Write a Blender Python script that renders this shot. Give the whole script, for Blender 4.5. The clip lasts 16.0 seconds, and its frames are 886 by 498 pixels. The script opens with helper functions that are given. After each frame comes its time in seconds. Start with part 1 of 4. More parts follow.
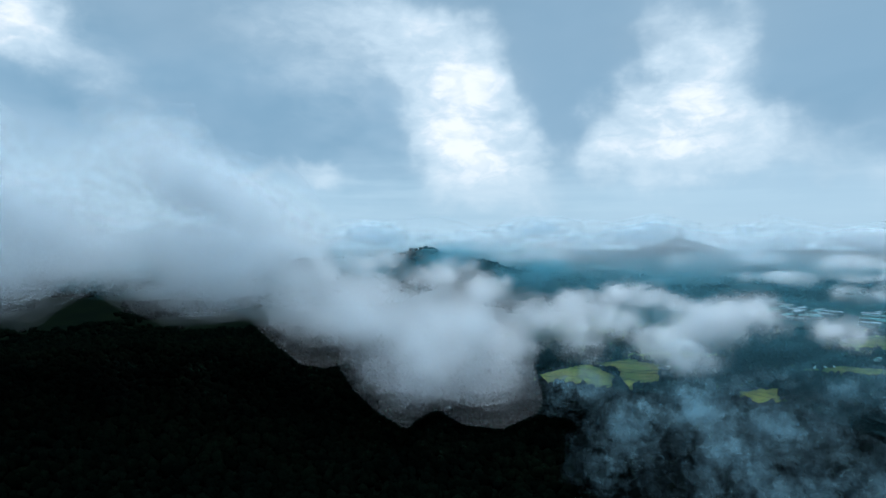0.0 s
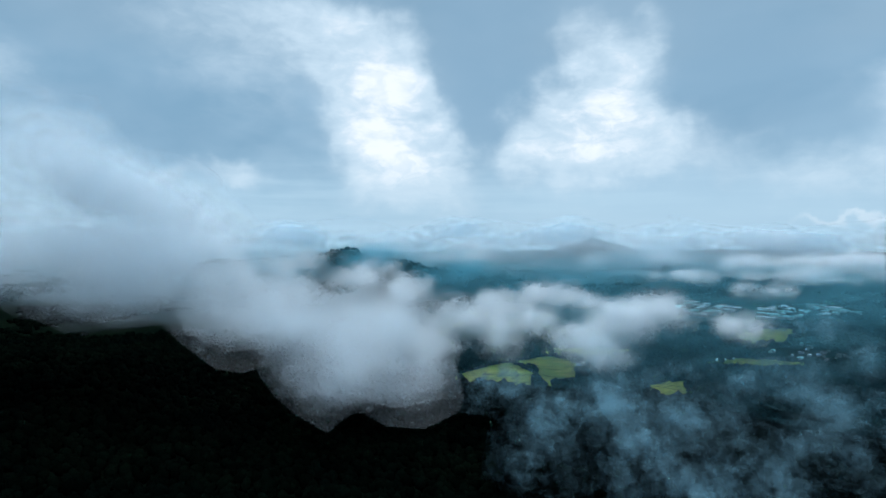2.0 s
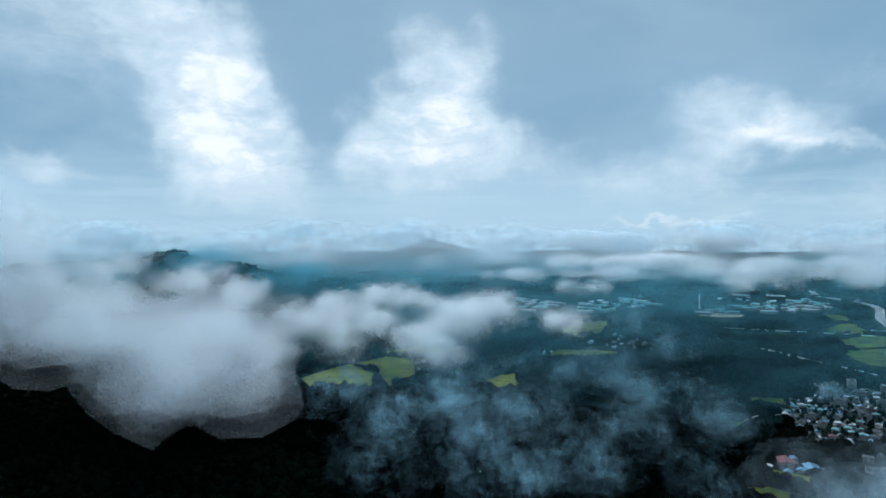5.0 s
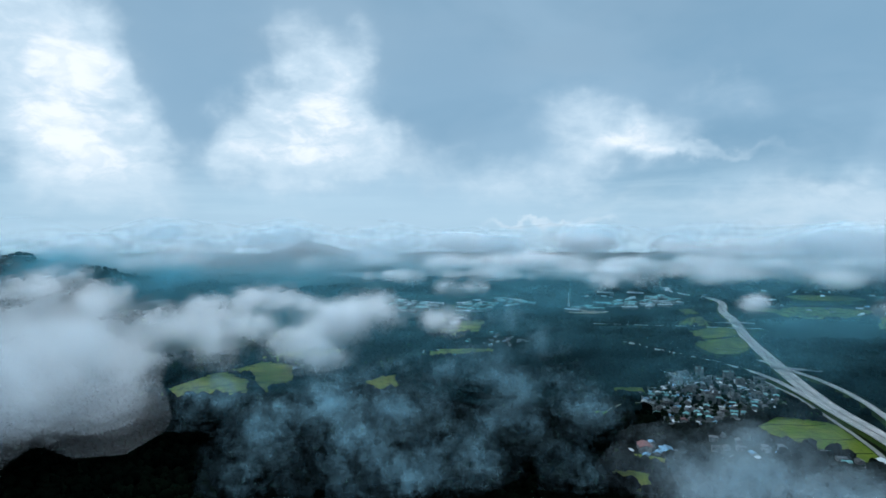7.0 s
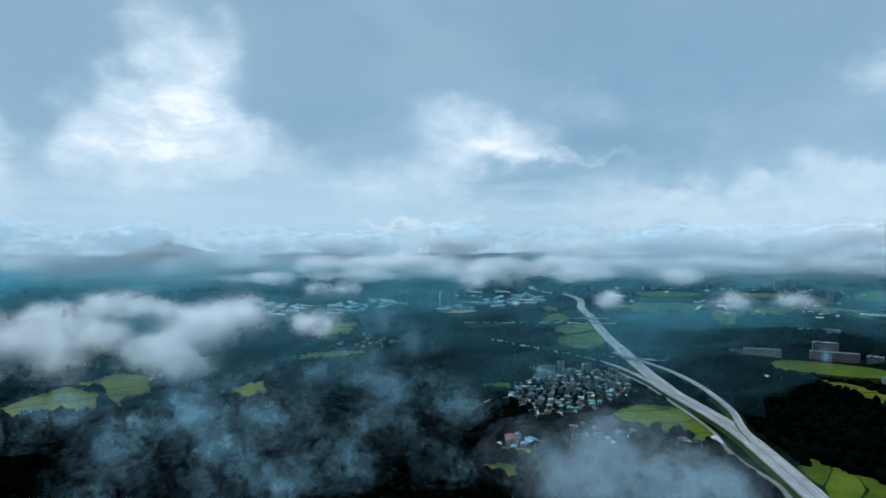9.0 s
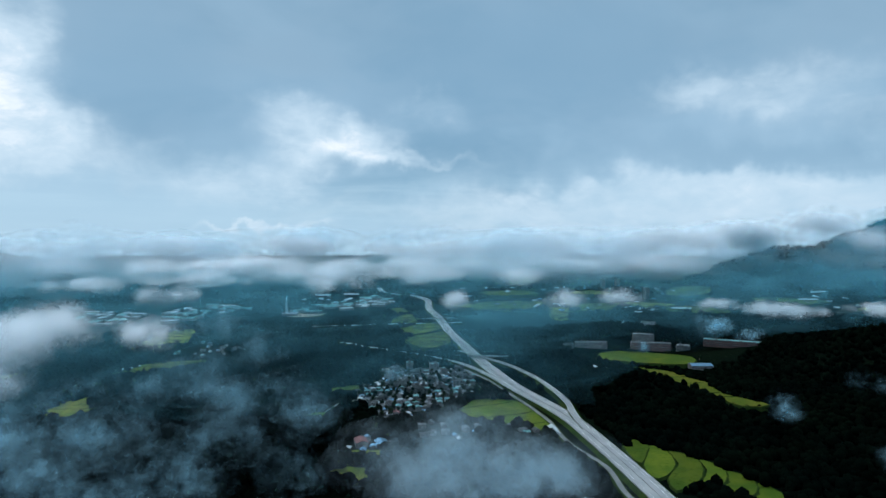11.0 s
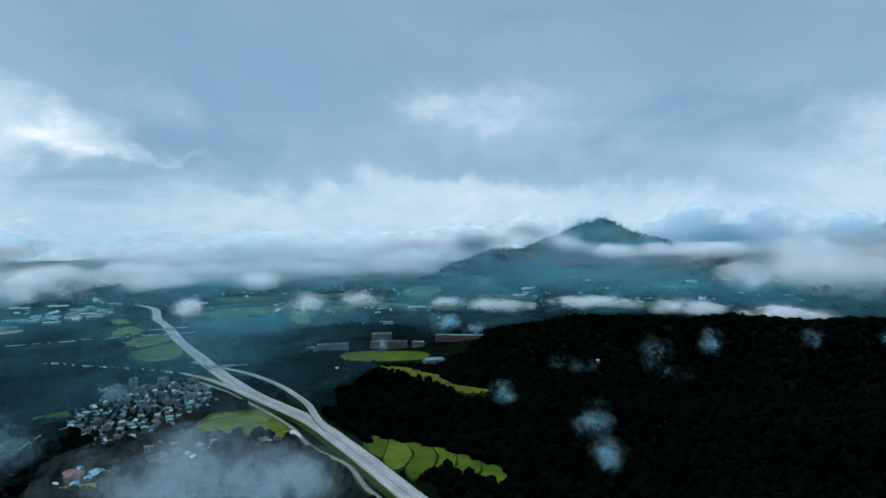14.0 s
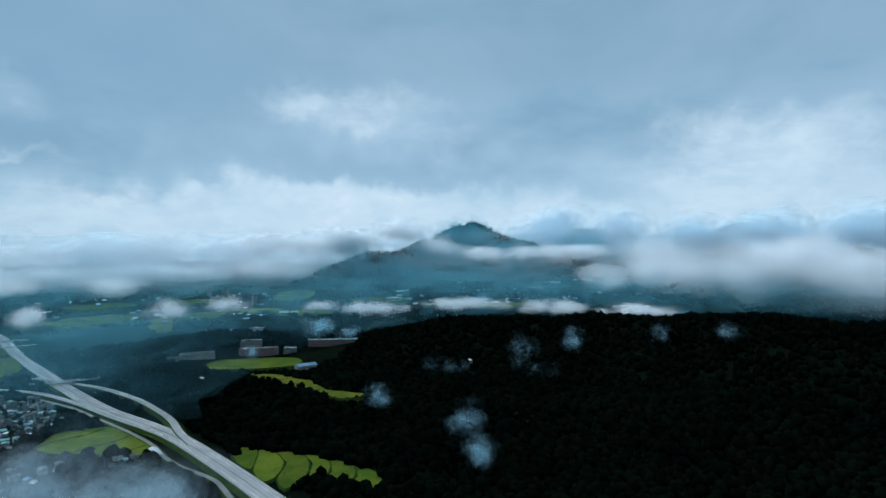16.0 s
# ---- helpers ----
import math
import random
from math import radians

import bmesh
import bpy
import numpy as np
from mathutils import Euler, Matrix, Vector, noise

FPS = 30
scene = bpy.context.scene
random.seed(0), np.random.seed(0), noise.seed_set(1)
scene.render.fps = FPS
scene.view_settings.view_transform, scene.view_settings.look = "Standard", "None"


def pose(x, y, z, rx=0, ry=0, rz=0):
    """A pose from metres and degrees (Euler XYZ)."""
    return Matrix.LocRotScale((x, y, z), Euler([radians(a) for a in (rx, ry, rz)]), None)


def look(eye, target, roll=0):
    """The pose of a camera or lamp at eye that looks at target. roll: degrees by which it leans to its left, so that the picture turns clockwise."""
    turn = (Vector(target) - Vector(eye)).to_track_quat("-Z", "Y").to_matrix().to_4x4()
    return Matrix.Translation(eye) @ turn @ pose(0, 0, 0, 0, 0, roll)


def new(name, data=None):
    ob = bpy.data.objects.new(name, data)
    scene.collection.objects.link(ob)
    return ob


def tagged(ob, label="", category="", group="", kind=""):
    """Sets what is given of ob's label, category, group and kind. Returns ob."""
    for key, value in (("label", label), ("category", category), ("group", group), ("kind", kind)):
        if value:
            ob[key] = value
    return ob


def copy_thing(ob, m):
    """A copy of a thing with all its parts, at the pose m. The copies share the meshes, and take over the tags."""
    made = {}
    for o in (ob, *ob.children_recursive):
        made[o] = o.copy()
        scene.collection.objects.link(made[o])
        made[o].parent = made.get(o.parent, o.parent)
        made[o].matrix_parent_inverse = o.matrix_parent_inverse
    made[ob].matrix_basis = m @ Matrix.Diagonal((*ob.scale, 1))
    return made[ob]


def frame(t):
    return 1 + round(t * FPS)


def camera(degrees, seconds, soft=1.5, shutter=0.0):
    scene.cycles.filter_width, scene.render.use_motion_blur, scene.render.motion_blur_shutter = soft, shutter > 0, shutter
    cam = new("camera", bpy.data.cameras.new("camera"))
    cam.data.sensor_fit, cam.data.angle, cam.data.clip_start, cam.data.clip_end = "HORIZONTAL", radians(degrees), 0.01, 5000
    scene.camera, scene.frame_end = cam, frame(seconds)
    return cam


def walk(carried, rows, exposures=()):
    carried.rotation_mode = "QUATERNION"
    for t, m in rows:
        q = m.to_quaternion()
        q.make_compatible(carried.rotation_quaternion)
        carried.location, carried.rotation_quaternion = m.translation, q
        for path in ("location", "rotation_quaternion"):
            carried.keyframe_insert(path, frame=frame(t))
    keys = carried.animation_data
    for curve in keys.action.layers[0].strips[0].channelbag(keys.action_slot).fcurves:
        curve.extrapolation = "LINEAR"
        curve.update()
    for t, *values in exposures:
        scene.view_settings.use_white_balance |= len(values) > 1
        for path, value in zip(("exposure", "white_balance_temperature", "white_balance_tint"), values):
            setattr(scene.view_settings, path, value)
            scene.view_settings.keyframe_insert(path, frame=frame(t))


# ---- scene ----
# A drone hangs over a farmed valley after rain and pans from a cloud bank to a forested ridge.
# North is +y; azimuths run clockwise from +y.
EYE = 220.0
cam = camera(69.9, 16.0, soft=1.6)
PAN = [(0.0, 0.0, -1.44), (0.5, 1.32, -1.44), (1.0, 2.82, -1.44), (1.5, 4.75, -1.42), (2.0, 7.06, -1.38),
       (2.5, 9.35, -1.36), (3.0, 11.63, -1.33), (3.5, 13.95, -1.32), (4.0, 16.27, -1.32), (6.5, 29.7, -1.17),
       (7.0, 32.28, -1.15), (7.5, 34.83, -1.13), (8.0, 37.66, -1.09), (8.5, 40.64, -1.08), (9.0, 43.8, -1.04),
       (11.5, 61.28, -0.80), (12.0, 65.34, -0.75), (12.5, 69.25, -0.70), (13.0, 73.01, -0.64), (13.5, 76.74, -0.59),
       (14.0, 80.46, -0.55), (14.5, 84.17, -0.49), (15.0, 87.69, -0.41), (15.5, 90.19, -0.36), (16.0, 91.78, -0.28)]
walk(cam, [(t, pose(0, 0, EYE, 90 + tilt, 0, -turn)) for t, turn, tilt in PAN], exposures=[(0.0, 0.0, 6000, 10)])
scene.cycles.transparent_max_bounces = 512

# ---- world and sun ----
SUN_AZ, SUN_EL = 12.0, 32.0


def heading(az, el):
    a, e = radians(az), radians(el)
    return Vector((math.cos(e) * math.sin(a), math.cos(e) * math.cos(a), math.sin(e)))


class Nodes:
    """Short-hand for node trees."""

    def __init__(self, tree):
        self.tree = tree
        tree.nodes.clear()

    def add(self, kind, **values):
        node = self.tree.nodes.new("ShaderNode" + kind)
        for key, value in values.items():
            if key in ("operation", "blend_type", "data_type", "sky_type", "sun_disc", "sun_elevation", "sun_rotation", "attribute_name",
                       "feature", "distance", "noise_dimensions", "interpolation_type", "vector_type", "bands_direction", "wave_type", "clamp"):
                setattr(node, key, value)
        return node

    def link(self, a, b):
        self.tree.links.new(a, b)

    def math(self, op, a, b=None, clamp=False):
        node = self.tree.nodes.new("ShaderNodeMath")
        node.operation, node.use_clamp = op, clamp
        for slot, v in zip(node.inputs, (a, b)):
            if v is None:
                continue
            if isinstance(v, (int, float)):
                slot.default_value = v
            else:
                self.link(v, slot)
        return node.outputs[0]

    def noise(self, vector, scale, detail=4.0, rough=0.55, distort=0.0):
        node = self.tree.nodes.new("ShaderNodeTexNoise")
        self.link(vector, node.inputs["Vector"])
        node.inputs["Scale"].default_value, node.inputs["Detail"].default_value = scale, detail
        node.inputs["Roughness"].default_value, node.inputs["Distortion"].default_value = rough, distort
        return node.outputs["Fac"]

    def span(self, value, a, b, c=0.0, d=1.0):
        node = self.tree.nodes.new("ShaderNodeMapRange")
        node.interpolation_type = "SMOOTHSTEP"
        self.link(value, node.inputs[0])
        for k, v in enumerate((a, b, c, d)):
            node.inputs[k + 1].default_value = v
        return node.outputs[0]

    def mix(self, fac, a, b, blend="MIX"):
        node = self.tree.nodes.new("ShaderNodeMix")
        node.data_type, node.blend_type = "RGBA", blend
        for slot, v in ((node.inputs[0], fac), (node.inputs[6], a), (node.inputs[7], b)):
            if isinstance(v, (int, float)):
                slot.default_value = v
            elif isinstance(v, tuple):
                slot.default_value = (*v, 1)
            else:
                self.link(v, slot)
        return node.outputs[2]


# soft ovals of the cloud deck: bearing, elevation, half width, half height, tilt in degrees, strength
BREAKS_NORTH = [(-4.2, 17.3, 8.7, 3.1, -35, 0.50), (0.8, 14.3, 4.9, 3.8, -50, 0.75), (0.8, 9.7, 4.1, 3.8, 0, 0.90), (3.4, 6.2, 5.6, 3.6, -20, 0.50), (4.9, 8.7, 3.8, 2.8, -60, 0.55), (-11.2, 16.1, 8.2, 4.6, -10, 0.30), (2.9, 3.2, 7.7, 2.0, 0, 0.25), (-34.0, 15.3, 3.6, 2.6, 0, 0.85), (-29.3, 13.2, 5.6, 3.1, -30, 0.30), (-16.5, 5.0, 2.0, 1.0, 20, 0.40), (-10.5, 5.4, 3.1, 1.1, 0, 0.45)]
BREAKS_MIDDLE = [(22.4, 13.3, 3.8, 3.6, 0, 0.70), (20.3, 9.6, 5.9, 3.6, 0, 0.72), (24.2, 8.4, 4.6, 3.1, 0, 0.65), (15.2, 7.9, 3.1, 2.0, 30, 0.55), (18.6, 17.8, 1.8, 1.8, 0, 0.30), (21.6, 5.8, 9.2, 2.0, 0, 0.42), (46.5, 9.4, 6.1, 2.3, -10, 0.50), (48.7, 8.1, 3.1, 1.1, 0, 0.60), (45.0, 6.5, 8.2, 2.3, 15, 0.30), (41.8, 0.8, 4.6, 0.3, 0, 0.50), (56.5, 11.2, 3.1, 1.3, 0, 0.20), (55.1, 7.5, 6.1, 0.5, 0, 0.30)]
BREAKS_EAST = [(83.4, 12.0, 7.2, 1.9, 0, 0.32), (91.2, 10.3, 3.1, 2.0, 0, 0.20), (83.4, 3.9, 7.2, 1.3, 0, 0.35), (37.9, 4.8, 7.2, 2.0, 0, 0.25), (63.6, 4.4, 8.2, 2.0, 0, 0.20), (118.4, 8.4, 10.2, 2.6, 5, 0.42), (120.2, 4.4, 11.2, 3.1, 0, 0.38), (80.9, 13.1, 4.6, 2.0, 0, 0.22), (78.4, 4.2, 12.8, 1.3, 0, 0.32), (70.0, 1.8, 26.0, 2.4, 0, 0.38), (104.0, 2.0, 18.0, 2.2, 0, 0.40)]
FOLDS = [(10.8, 17.0, 6.1, 8.7, 0, 0.80), (10.4, 10.0, 2.3, 4.1, 0, 0.70), (-17.4, 8.1, 7.7, 2.8, -5, 0.70), (31.6, 12.4, 6.1, 6.6, 0, 0.60), (-24.5, 12.0, 4.6, 2.0, 0, 0.40), (33.4, 11.0, 7.7, 4.6, 0, 0.50), (65.2, 16.2, 13.3, 4.6, 0, 0.50), (63.6, 4.2, 4.6, 1.5, -20, 0.35), (68.7, 15.7, 10.2, 5.1, 0, 0.60), (76.2, 7.3, 13.3, 1.8, 0, 0.45), (64.4, 14.8, 15.3, 4.6, 0, 0.40), (91.1, 6.2, 14.3, 1.2, -3, 0.55), (105.7, 16.2, 6.1, 4.1, 0, 0.30)]


def make_world():
    world = bpy.data.worlds.new("overcast_morning")
    world.use_nodes = True
    scene.world = world
    n = Nodes(world.node_tree)
    way = n.add("TexCoord").outputs["Generated"]
    split = n.add("SeparateXYZ")
    n.link(way, split.inputs[0])
    up = split.outputs["Z"]
    # cloud deck, flattened towards the horizon
    squash = n.tree.nodes.new("ShaderNodeMapping")
    n.link(way, squash.inputs[0])
    squash.inputs["Scale"].default_value = (1, 1, 2.0)
    v = squash.outputs[0]
    soft = n.noise(v, 3.4, 4, 0.5, 0.3)
    billow = n.noise(v, 9.0, 5, 0.55, 0.4)
    grey = n.mix(n.span(up, 0.0, 0.15), (0.35, 0.55, 0.68), (0.225, 0.39, 0.52))
    pale = n.mix(n.span(up, 0.0, 0.2), (0.46, 0.65, 0.77), (0.345, 0.515, 0.645))
    deck = n.mix(n.span(soft, 0.34, 0.66), grey, pale)
    rolls = n.span(billow, 0.34, 0.68)
    deck = n.mix(n.math("MULTIPLY", rolls, 0.36), deck, n.mix(n.span(up, 0.02, 0.2), (0.47, 0.65, 0.77), (0.34, 0.49, 0.61)))
    shelf = n.math("ADD", up, n.math("MULTIPLY", n.math("SUBTRACT", soft, 0.5), 0.22))
    deck = n.mix(n.span(shelf, 0.20, 0.30, 0.0, 0.4), deck, (0.235, 0.365, 0.465))
    flat = n.tree.nodes.new("ShaderNodeMapping")
    n.link(way, flat.inputs[0])
    flat.inputs["Scale"].default_value = (1, 1, 11)
    bars = n.span(n.noise(flat.outputs[0], 5.0, 5, 0.55), 0.40, 0.66)
    bars = n.math("MULTIPLY", bars, n.span(up, 0.14, 0.03, 0.0, 0.55))
    deck = n.mix(bars, deck, (0.50, 0.69, 0.80))
    deck = n.mix(n.span(up, 0.10, 0.015, 0.0, 0.5), deck, (0.43, 0.62, 0.735))
    # bearing and elevation in degrees, bent by turbulence
    bearing = n.math("MULTIPLY", n.math("ARCTAN2", split.outputs["X"], split.outputs["Y"]), 57.2958)
    rise = n.math("MULTIPLY", n.math("ARCSINE", up), 57.2958)
    place = n.add("CombineXYZ")
    n.link(bearing, place.inputs[0])
    n.link(rise, place.inputs[1])
    spot = place.outputs[0]
    for scale, reach in ((7.0, 7.0), (24.0, 3.2)):
        stir = n.tree.nodes.new("ShaderNodeTexNoise")
        n.link(way, stir.inputs["Vector"])
        stir.inputs["Scale"].default_value, stir.inputs["Detail"].default_value = scale, 4.0
        shift, sized, moved = (n.tree.nodes.new("ShaderNodeVectorMath") for _ in range(3))
        shift.operation, sized.operation, moved.operation = "SUBTRACT", "MULTIPLY", "ADD"
        n.link(stir.outputs["Color"], shift.inputs[0])
        shift.inputs[1].default_value = (0.5, 0.5, 0.5)
        n.link(shift.outputs[0], sized.inputs[0])
        sized.inputs[1].default_value = (reach, reach, 0)
        n.link(spot, moved.inputs[0])
        n.link(sized.outputs[0], moved.inputs[1])
        spot = moved.outputs[0]

    def gather(patches):
        """Soft ovals joined together: bearing, elevation, half width, half height, tilt, strength."""
        total = None
        for az, el, wide, high, lean, gain in patches:
            fit = n.tree.nodes.new("ShaderNodeMapping")
            fit.vector_type = "TEXTURE"
            fit.inputs["Location"].default_value = (az, el, 0)
            fit.inputs["Rotation"].default_value = (0, 0, radians(lean))
            fit.inputs["Scale"].default_value = (wide, high, 1)
            n.link(spot, fit.inputs[0])
            size = n.tree.nodes.new("ShaderNodeVectorMath")
            size.operation = "LENGTH"
            n.link(fit.outputs[0], size.inputs[0])
            clear = n.span(size.outputs["Value"], 0.15, 1.7, 1.0 - gain, 1.0)
            total = clear if total is None else n.math("MULTIPLY", total, clear)
        return n.math("SUBTRACT", 1.0, total, True)

    # grey folds of thicker cloud, and breaks where the light comes through
    deck = n.mix(n.math("MULTIPLY", gather(FOLDS), 0.85), deck, (0.245, 0.405, 0.535))
    light = gather(BREAKS_NORTH + BREAKS_MIDDLE + BREAKS_EAST)
    light = n.math("MULTIPLY", light, n.span(billow, 0.32, 0.64, 0.70, 1.12))
    light = n.math("MULTIPLY", light, n.span(n.noise(v, 26.0, 5, 0.6, 0.6), 0.34, 0.66, 0.80, 1.02))
    deck = n.mix(n.span(light, 0.0, 0.60, 0.0, 0.94), deck, (0.63, 0.77, 0.85))
    deck = n.mix(n.span(light, 0.50, 1.0), deck, (0.97, 1.0, 1.0))
    # overhead the deck is thinner and brighter
    deck = n.mix(n.span(up, 0.36, 0.85), deck, (1.25, 1.5, 1.65))
    cloud = n.add("Background")
    n.link(deck, cloud.inputs[0])
    cloud.inputs[1].default_value = 1.0
    sky = n.add("TexSky", sky_type="NISHITA", sun_disc=False, sun_elevation=radians(SUN_EL), sun_rotation=radians(SUN_AZ))
    blue = n.add("Background")
    n.link(sky.outputs[0], blue.inputs[0])
    blue.inputs[1].default_value = 0.10
    mixer = n.add("MixShader")
    n.link(n.span(soft, 0.15, 0.42, 0.88, 0.98), mixer.inputs[0])
    n.link(blue.outputs[0], mixer.inputs[1])
    n.link(cloud.outputs[0], mixer.inputs[2])
    out = n.add("OutputWorld")
    n.link(mixer.outputs[0], out.inputs[0])


make_world()
sun = new("sun", bpy.data.lights.new("sun", "SUN"))
sun.data.energy, sun.data.angle, sun.data.color = 1.3, radians(14), (1.0, 0.95, 0.88)
sun.matrix_world = look(tuple(heading(SUN_AZ, SUN_EL) * 300), (0, 0, 0))


# ---- materials ----
def surface(name, a, b, scale=0.1, rough=0.8, metal=0.0, spec=0.3, fine=1.5, bump=0.0, vary=0.0, fleck=None):
    """Two colours mixed by broad and fine noise in metres, with optional relief and variation from piece to piece."""
    mat = bpy.data.materials.new(name)
    mat.use_nodes = True
    n = Nodes(mat.node_tree)
    where = n.add("NewGeometry").outputs["Position"]
    broad = n.span(n.noise(where, scale, 4), 0.33, 0.67)
    grain = n.noise(where, fine, 5)
    colour = n.mix(broad, a, b)
    if fleck:
        colour = n.mix(n.span(grain, 0.55, 0.7, 0, 0.8), colour, fleck)
    colour = n.mix(0.35, colour, n.mix(grain, (0.25, 0.25, 0.25), (0.75, 0.75, 0.75)), "OVERLAY")
    if vary:
        lot = n.math("ADD", n.add("ObjectInfo").outputs["Random"], n.add("NewGeometry").outputs["Random Per Island"])
        shade = n.span(n.math("FRACT", lot), 0, 1, 1 - vary, 1 + vary)
        tone = n.tree.nodes.new("ShaderNodeVectorMath")
        tone.operation = "SCALE"
        n.link(colour, tone.inputs[0])
        n.link(shade, tone.inputs["Scale"])
        colour = tone.outputs[0]
    b = n.add("BsdfPrincipled")
    n.link(colour, b.inputs["Base Color"])
    n.link(n.span(grain, 0.2, 0.8, max(rough - 0.12, 0.02), min(rough + 0.12, 1)), b.inputs["Roughness"])
    b.inputs["Metallic"].default_value, b.inputs["Specular IOR Level"].default_value = metal, spec
    if bump:
        relief = n.add("Bump")
        relief.inputs["Strength"].default_value, relief.inputs["Distance"].default_value = 0.7, bump
        n.link(grain, relief.inputs["Height"])
        n.link(relief.outputs[0], b.inputs["Normal"])
    out = n.add("OutputMaterial")
    n.link(b.outputs[0], out.inputs[0])
    return mat


def vapour(name, colour, lumps, thin, dense, ragged=0.38):
    """Cloud: thin shells that scatter light evenly to both sides and let the rest through."""
    mat = bpy.data.materials.new(name)
    mat.use_nodes = True
    n = Nodes(mat.node_tree)
    where = n.add("NewGeometry").outputs["Position"]
    broad, torn = n.noise(where, lumps, 3, 0.55, 0.8), n.noise(where, lumps * 4.3, 4, 0.6, 0.9)
    body = n.span(n.math("ADD", n.math("MULTIPLY", broad, 1 - ragged), n.math("MULTIPLY", torn, ragged)), thin, dense)
    thick = n.add("Attribute", attribute_name="thickness")
    fac = n.math("MULTIPLY", body, thick.outputs["Fac"], True)
    front, back, both, clear, mixed = n.add("BsdfDiffuse"), n.add("BsdfTranslucent"), n.add("MixShader"), n.add("BsdfTransparent"), n.add("MixShader")
    front.inputs[0].default_value = back.inputs[0].default_value = (*colour, 1)
    both.inputs[0].default_value = 0.5
    n.link(front.outputs[0], both.inputs[1])
    n.link(back.outputs[0], both.inputs[2])
    n.link(fac, mixed.inputs[0])
    n.link(clear.outputs[0], mixed.inputs[1])
    n.link(both.outputs[0], mixed.inputs[2])
    out = n.add("OutputMaterial")
    n.link(mixed.outputs[0], out.inputs[0])
    return mat


# soil and scrub blackened in colour to carry the shade under the woods
GROUND = surface("soil_and_scrub_shade_in_colour", (0.0016, 0.0036, 0.0028), (0.0030, 0.0060, 0.0034), 0.012, 0.95, spec=0.0, fine=0.15, fleck=(0.006, 0.010, 0.006))
# leaf colour far below real foliage: the woods' crushed shade is put into it
LEAF = surface("wet_forest_leaves_shade_in_colour", (0.0007, 0.0018, 0.0014), (0.0014, 0.0030, 0.0018), 0.01, 0.9, spec=0.0, fine=0.4, vary=0.45)
LEAF_LIGHT = surface("broadleaf_green", (0.004, 0.010, 0.005), (0.008, 0.016, 0.006), 0.05, 0.8, spec=0.03, fine=0.8, vary=0.3)
BARK = surface("bark", (0.06, 0.045, 0.035), (0.09, 0.07, 0.05), 0.5, 0.9, fine=6)
PADDY = surface("ripening_rice", (0.050, 0.078, 0.005), (0.105, 0.105, 0.009), 0.03, 0.9, spec=0.05, fine=0.3, bump=0.25, vary=0.2, fleck=(0.035, 0.062, 0.006))
PADDY_GREEN = surface("green_rice", (0.036, 0.068, 0.005), (0.072, 0.095, 0.007), 0.03, 0.9, spec=0.05, fine=0.3, bump=0.25, vary=0.2, fleck=(0.024, 0.048, 0.005))
BANK = surface("grassy_bank", (0.014, 0.028, 0.008), (0.024, 0.040, 0.010), 0.08, 0.95, spec=0.0, fine=0.8)
CONCRETE = surface("pale_road_concrete", (0.17, 0.18, 0.185), (0.25, 0.255, 0.255), 0.03, 0.7, spec=0.35, fine=0.5, bump=0.02)
ASPHALT = surface("worn_asphalt", (0.10, 0.105, 0.105), (0.15, 0.15, 0.148), 0.05, 0.75, spec=0.35, fine=0.8, bump=0.02)
PAINT = surface("white_road_paint", (0.7, 0.7, 0.68), (0.8, 0.8, 0.78), 0.2, 0.6)
STEEL = surface("galvanised_steel", (0.35, 0.36, 0.37), (0.45, 0.46, 0.46), 0.5, 0.45, 0.7, fine=3)
EARTH = surface("bare_earth", (0.22, 0.17, 0.12), (0.32, 0.26, 0.19), 0.03, 0.95, fine=0.4, bump=0.3)
PLASTER = surface("weathered_plaster", (0.06, 0.065, 0.07), (0.14, 0.145, 0.145), 0.2, 0.85, fine=2, vary=0.3)
BRICK = surface("red_brown_brick", (0.075, 0.045, 0.045), (0.11, 0.062, 0.058), 0.15, 0.9, fine=3, vary=0.1)
GLASS = surface("window_glass", (0.03, 0.04, 0.05), (0.05, 0.06, 0.07), 0.5, 0.12, spec=0.6, fine=2)
ROOF_BLUE = surface("blue_sheet_roof", (0.06, 0.16, 0.26), (0.10, 0.22, 0.33), 0.2, 0.5, spec=0.3, fine=2, vary=0.45)
ROOF_GREY = surface("grey_tile_roof", (0.03, 0.036, 0.042), (0.07, 0.078, 0.085), 0.3, 0.75, fine=2, vary=0.6)
ROOF_RED = surface("rust_red_roof", (0.085, 0.03, 0.032), (0.13, 0.045, 0.045), 0.3, 0.7, fine=2, vary=0.2)
ROOF_WHITE = surface("white_sheet_roof", (0.24, 0.28, 0.30), (0.38, 0.41, 0.43), 0.2, 0.55, fine=2, vary=0.15)
ROOF_TEAL = surface("teal_sheet_roof", (0.06, 0.18, 0.19), (0.10, 0.25, 0.25), 0.2, 0.55, fine=2, vary=0.2)
FILM = surface("greenhouse_film", (0.28, 0.33, 0.35), (0.42, 0.46, 0.48), 0.1, 0.35, spec=0.5, fine=1.5)
BANK_MIST = vapour("bank_mist", (0.91, 0.965, 0.995), 0.009, 0.28, 0.60)
VILLAGE_MIST = vapour("village_mist", (0.58, 0.78, 0.87), 0.016, 0.38, 0.64, 0.5)
MIST = vapour("mist", (0.93, 0.965, 0.985), 0.019, 0.40, 0.66, 0.5)
MIST_FINE = vapour("thin_mist", (0.38, 0.66, 0.78), 0.022, 0.46, 0.68, 0.5)
MIST_FAR = vapour("far_mist", (0.93, 0.965, 0.985), 0.006, 0.31, 0.56)
VEIL = vapour("far_veil", (0.76, 0.90, 0.97), 0.004, 0.2, 0.6)
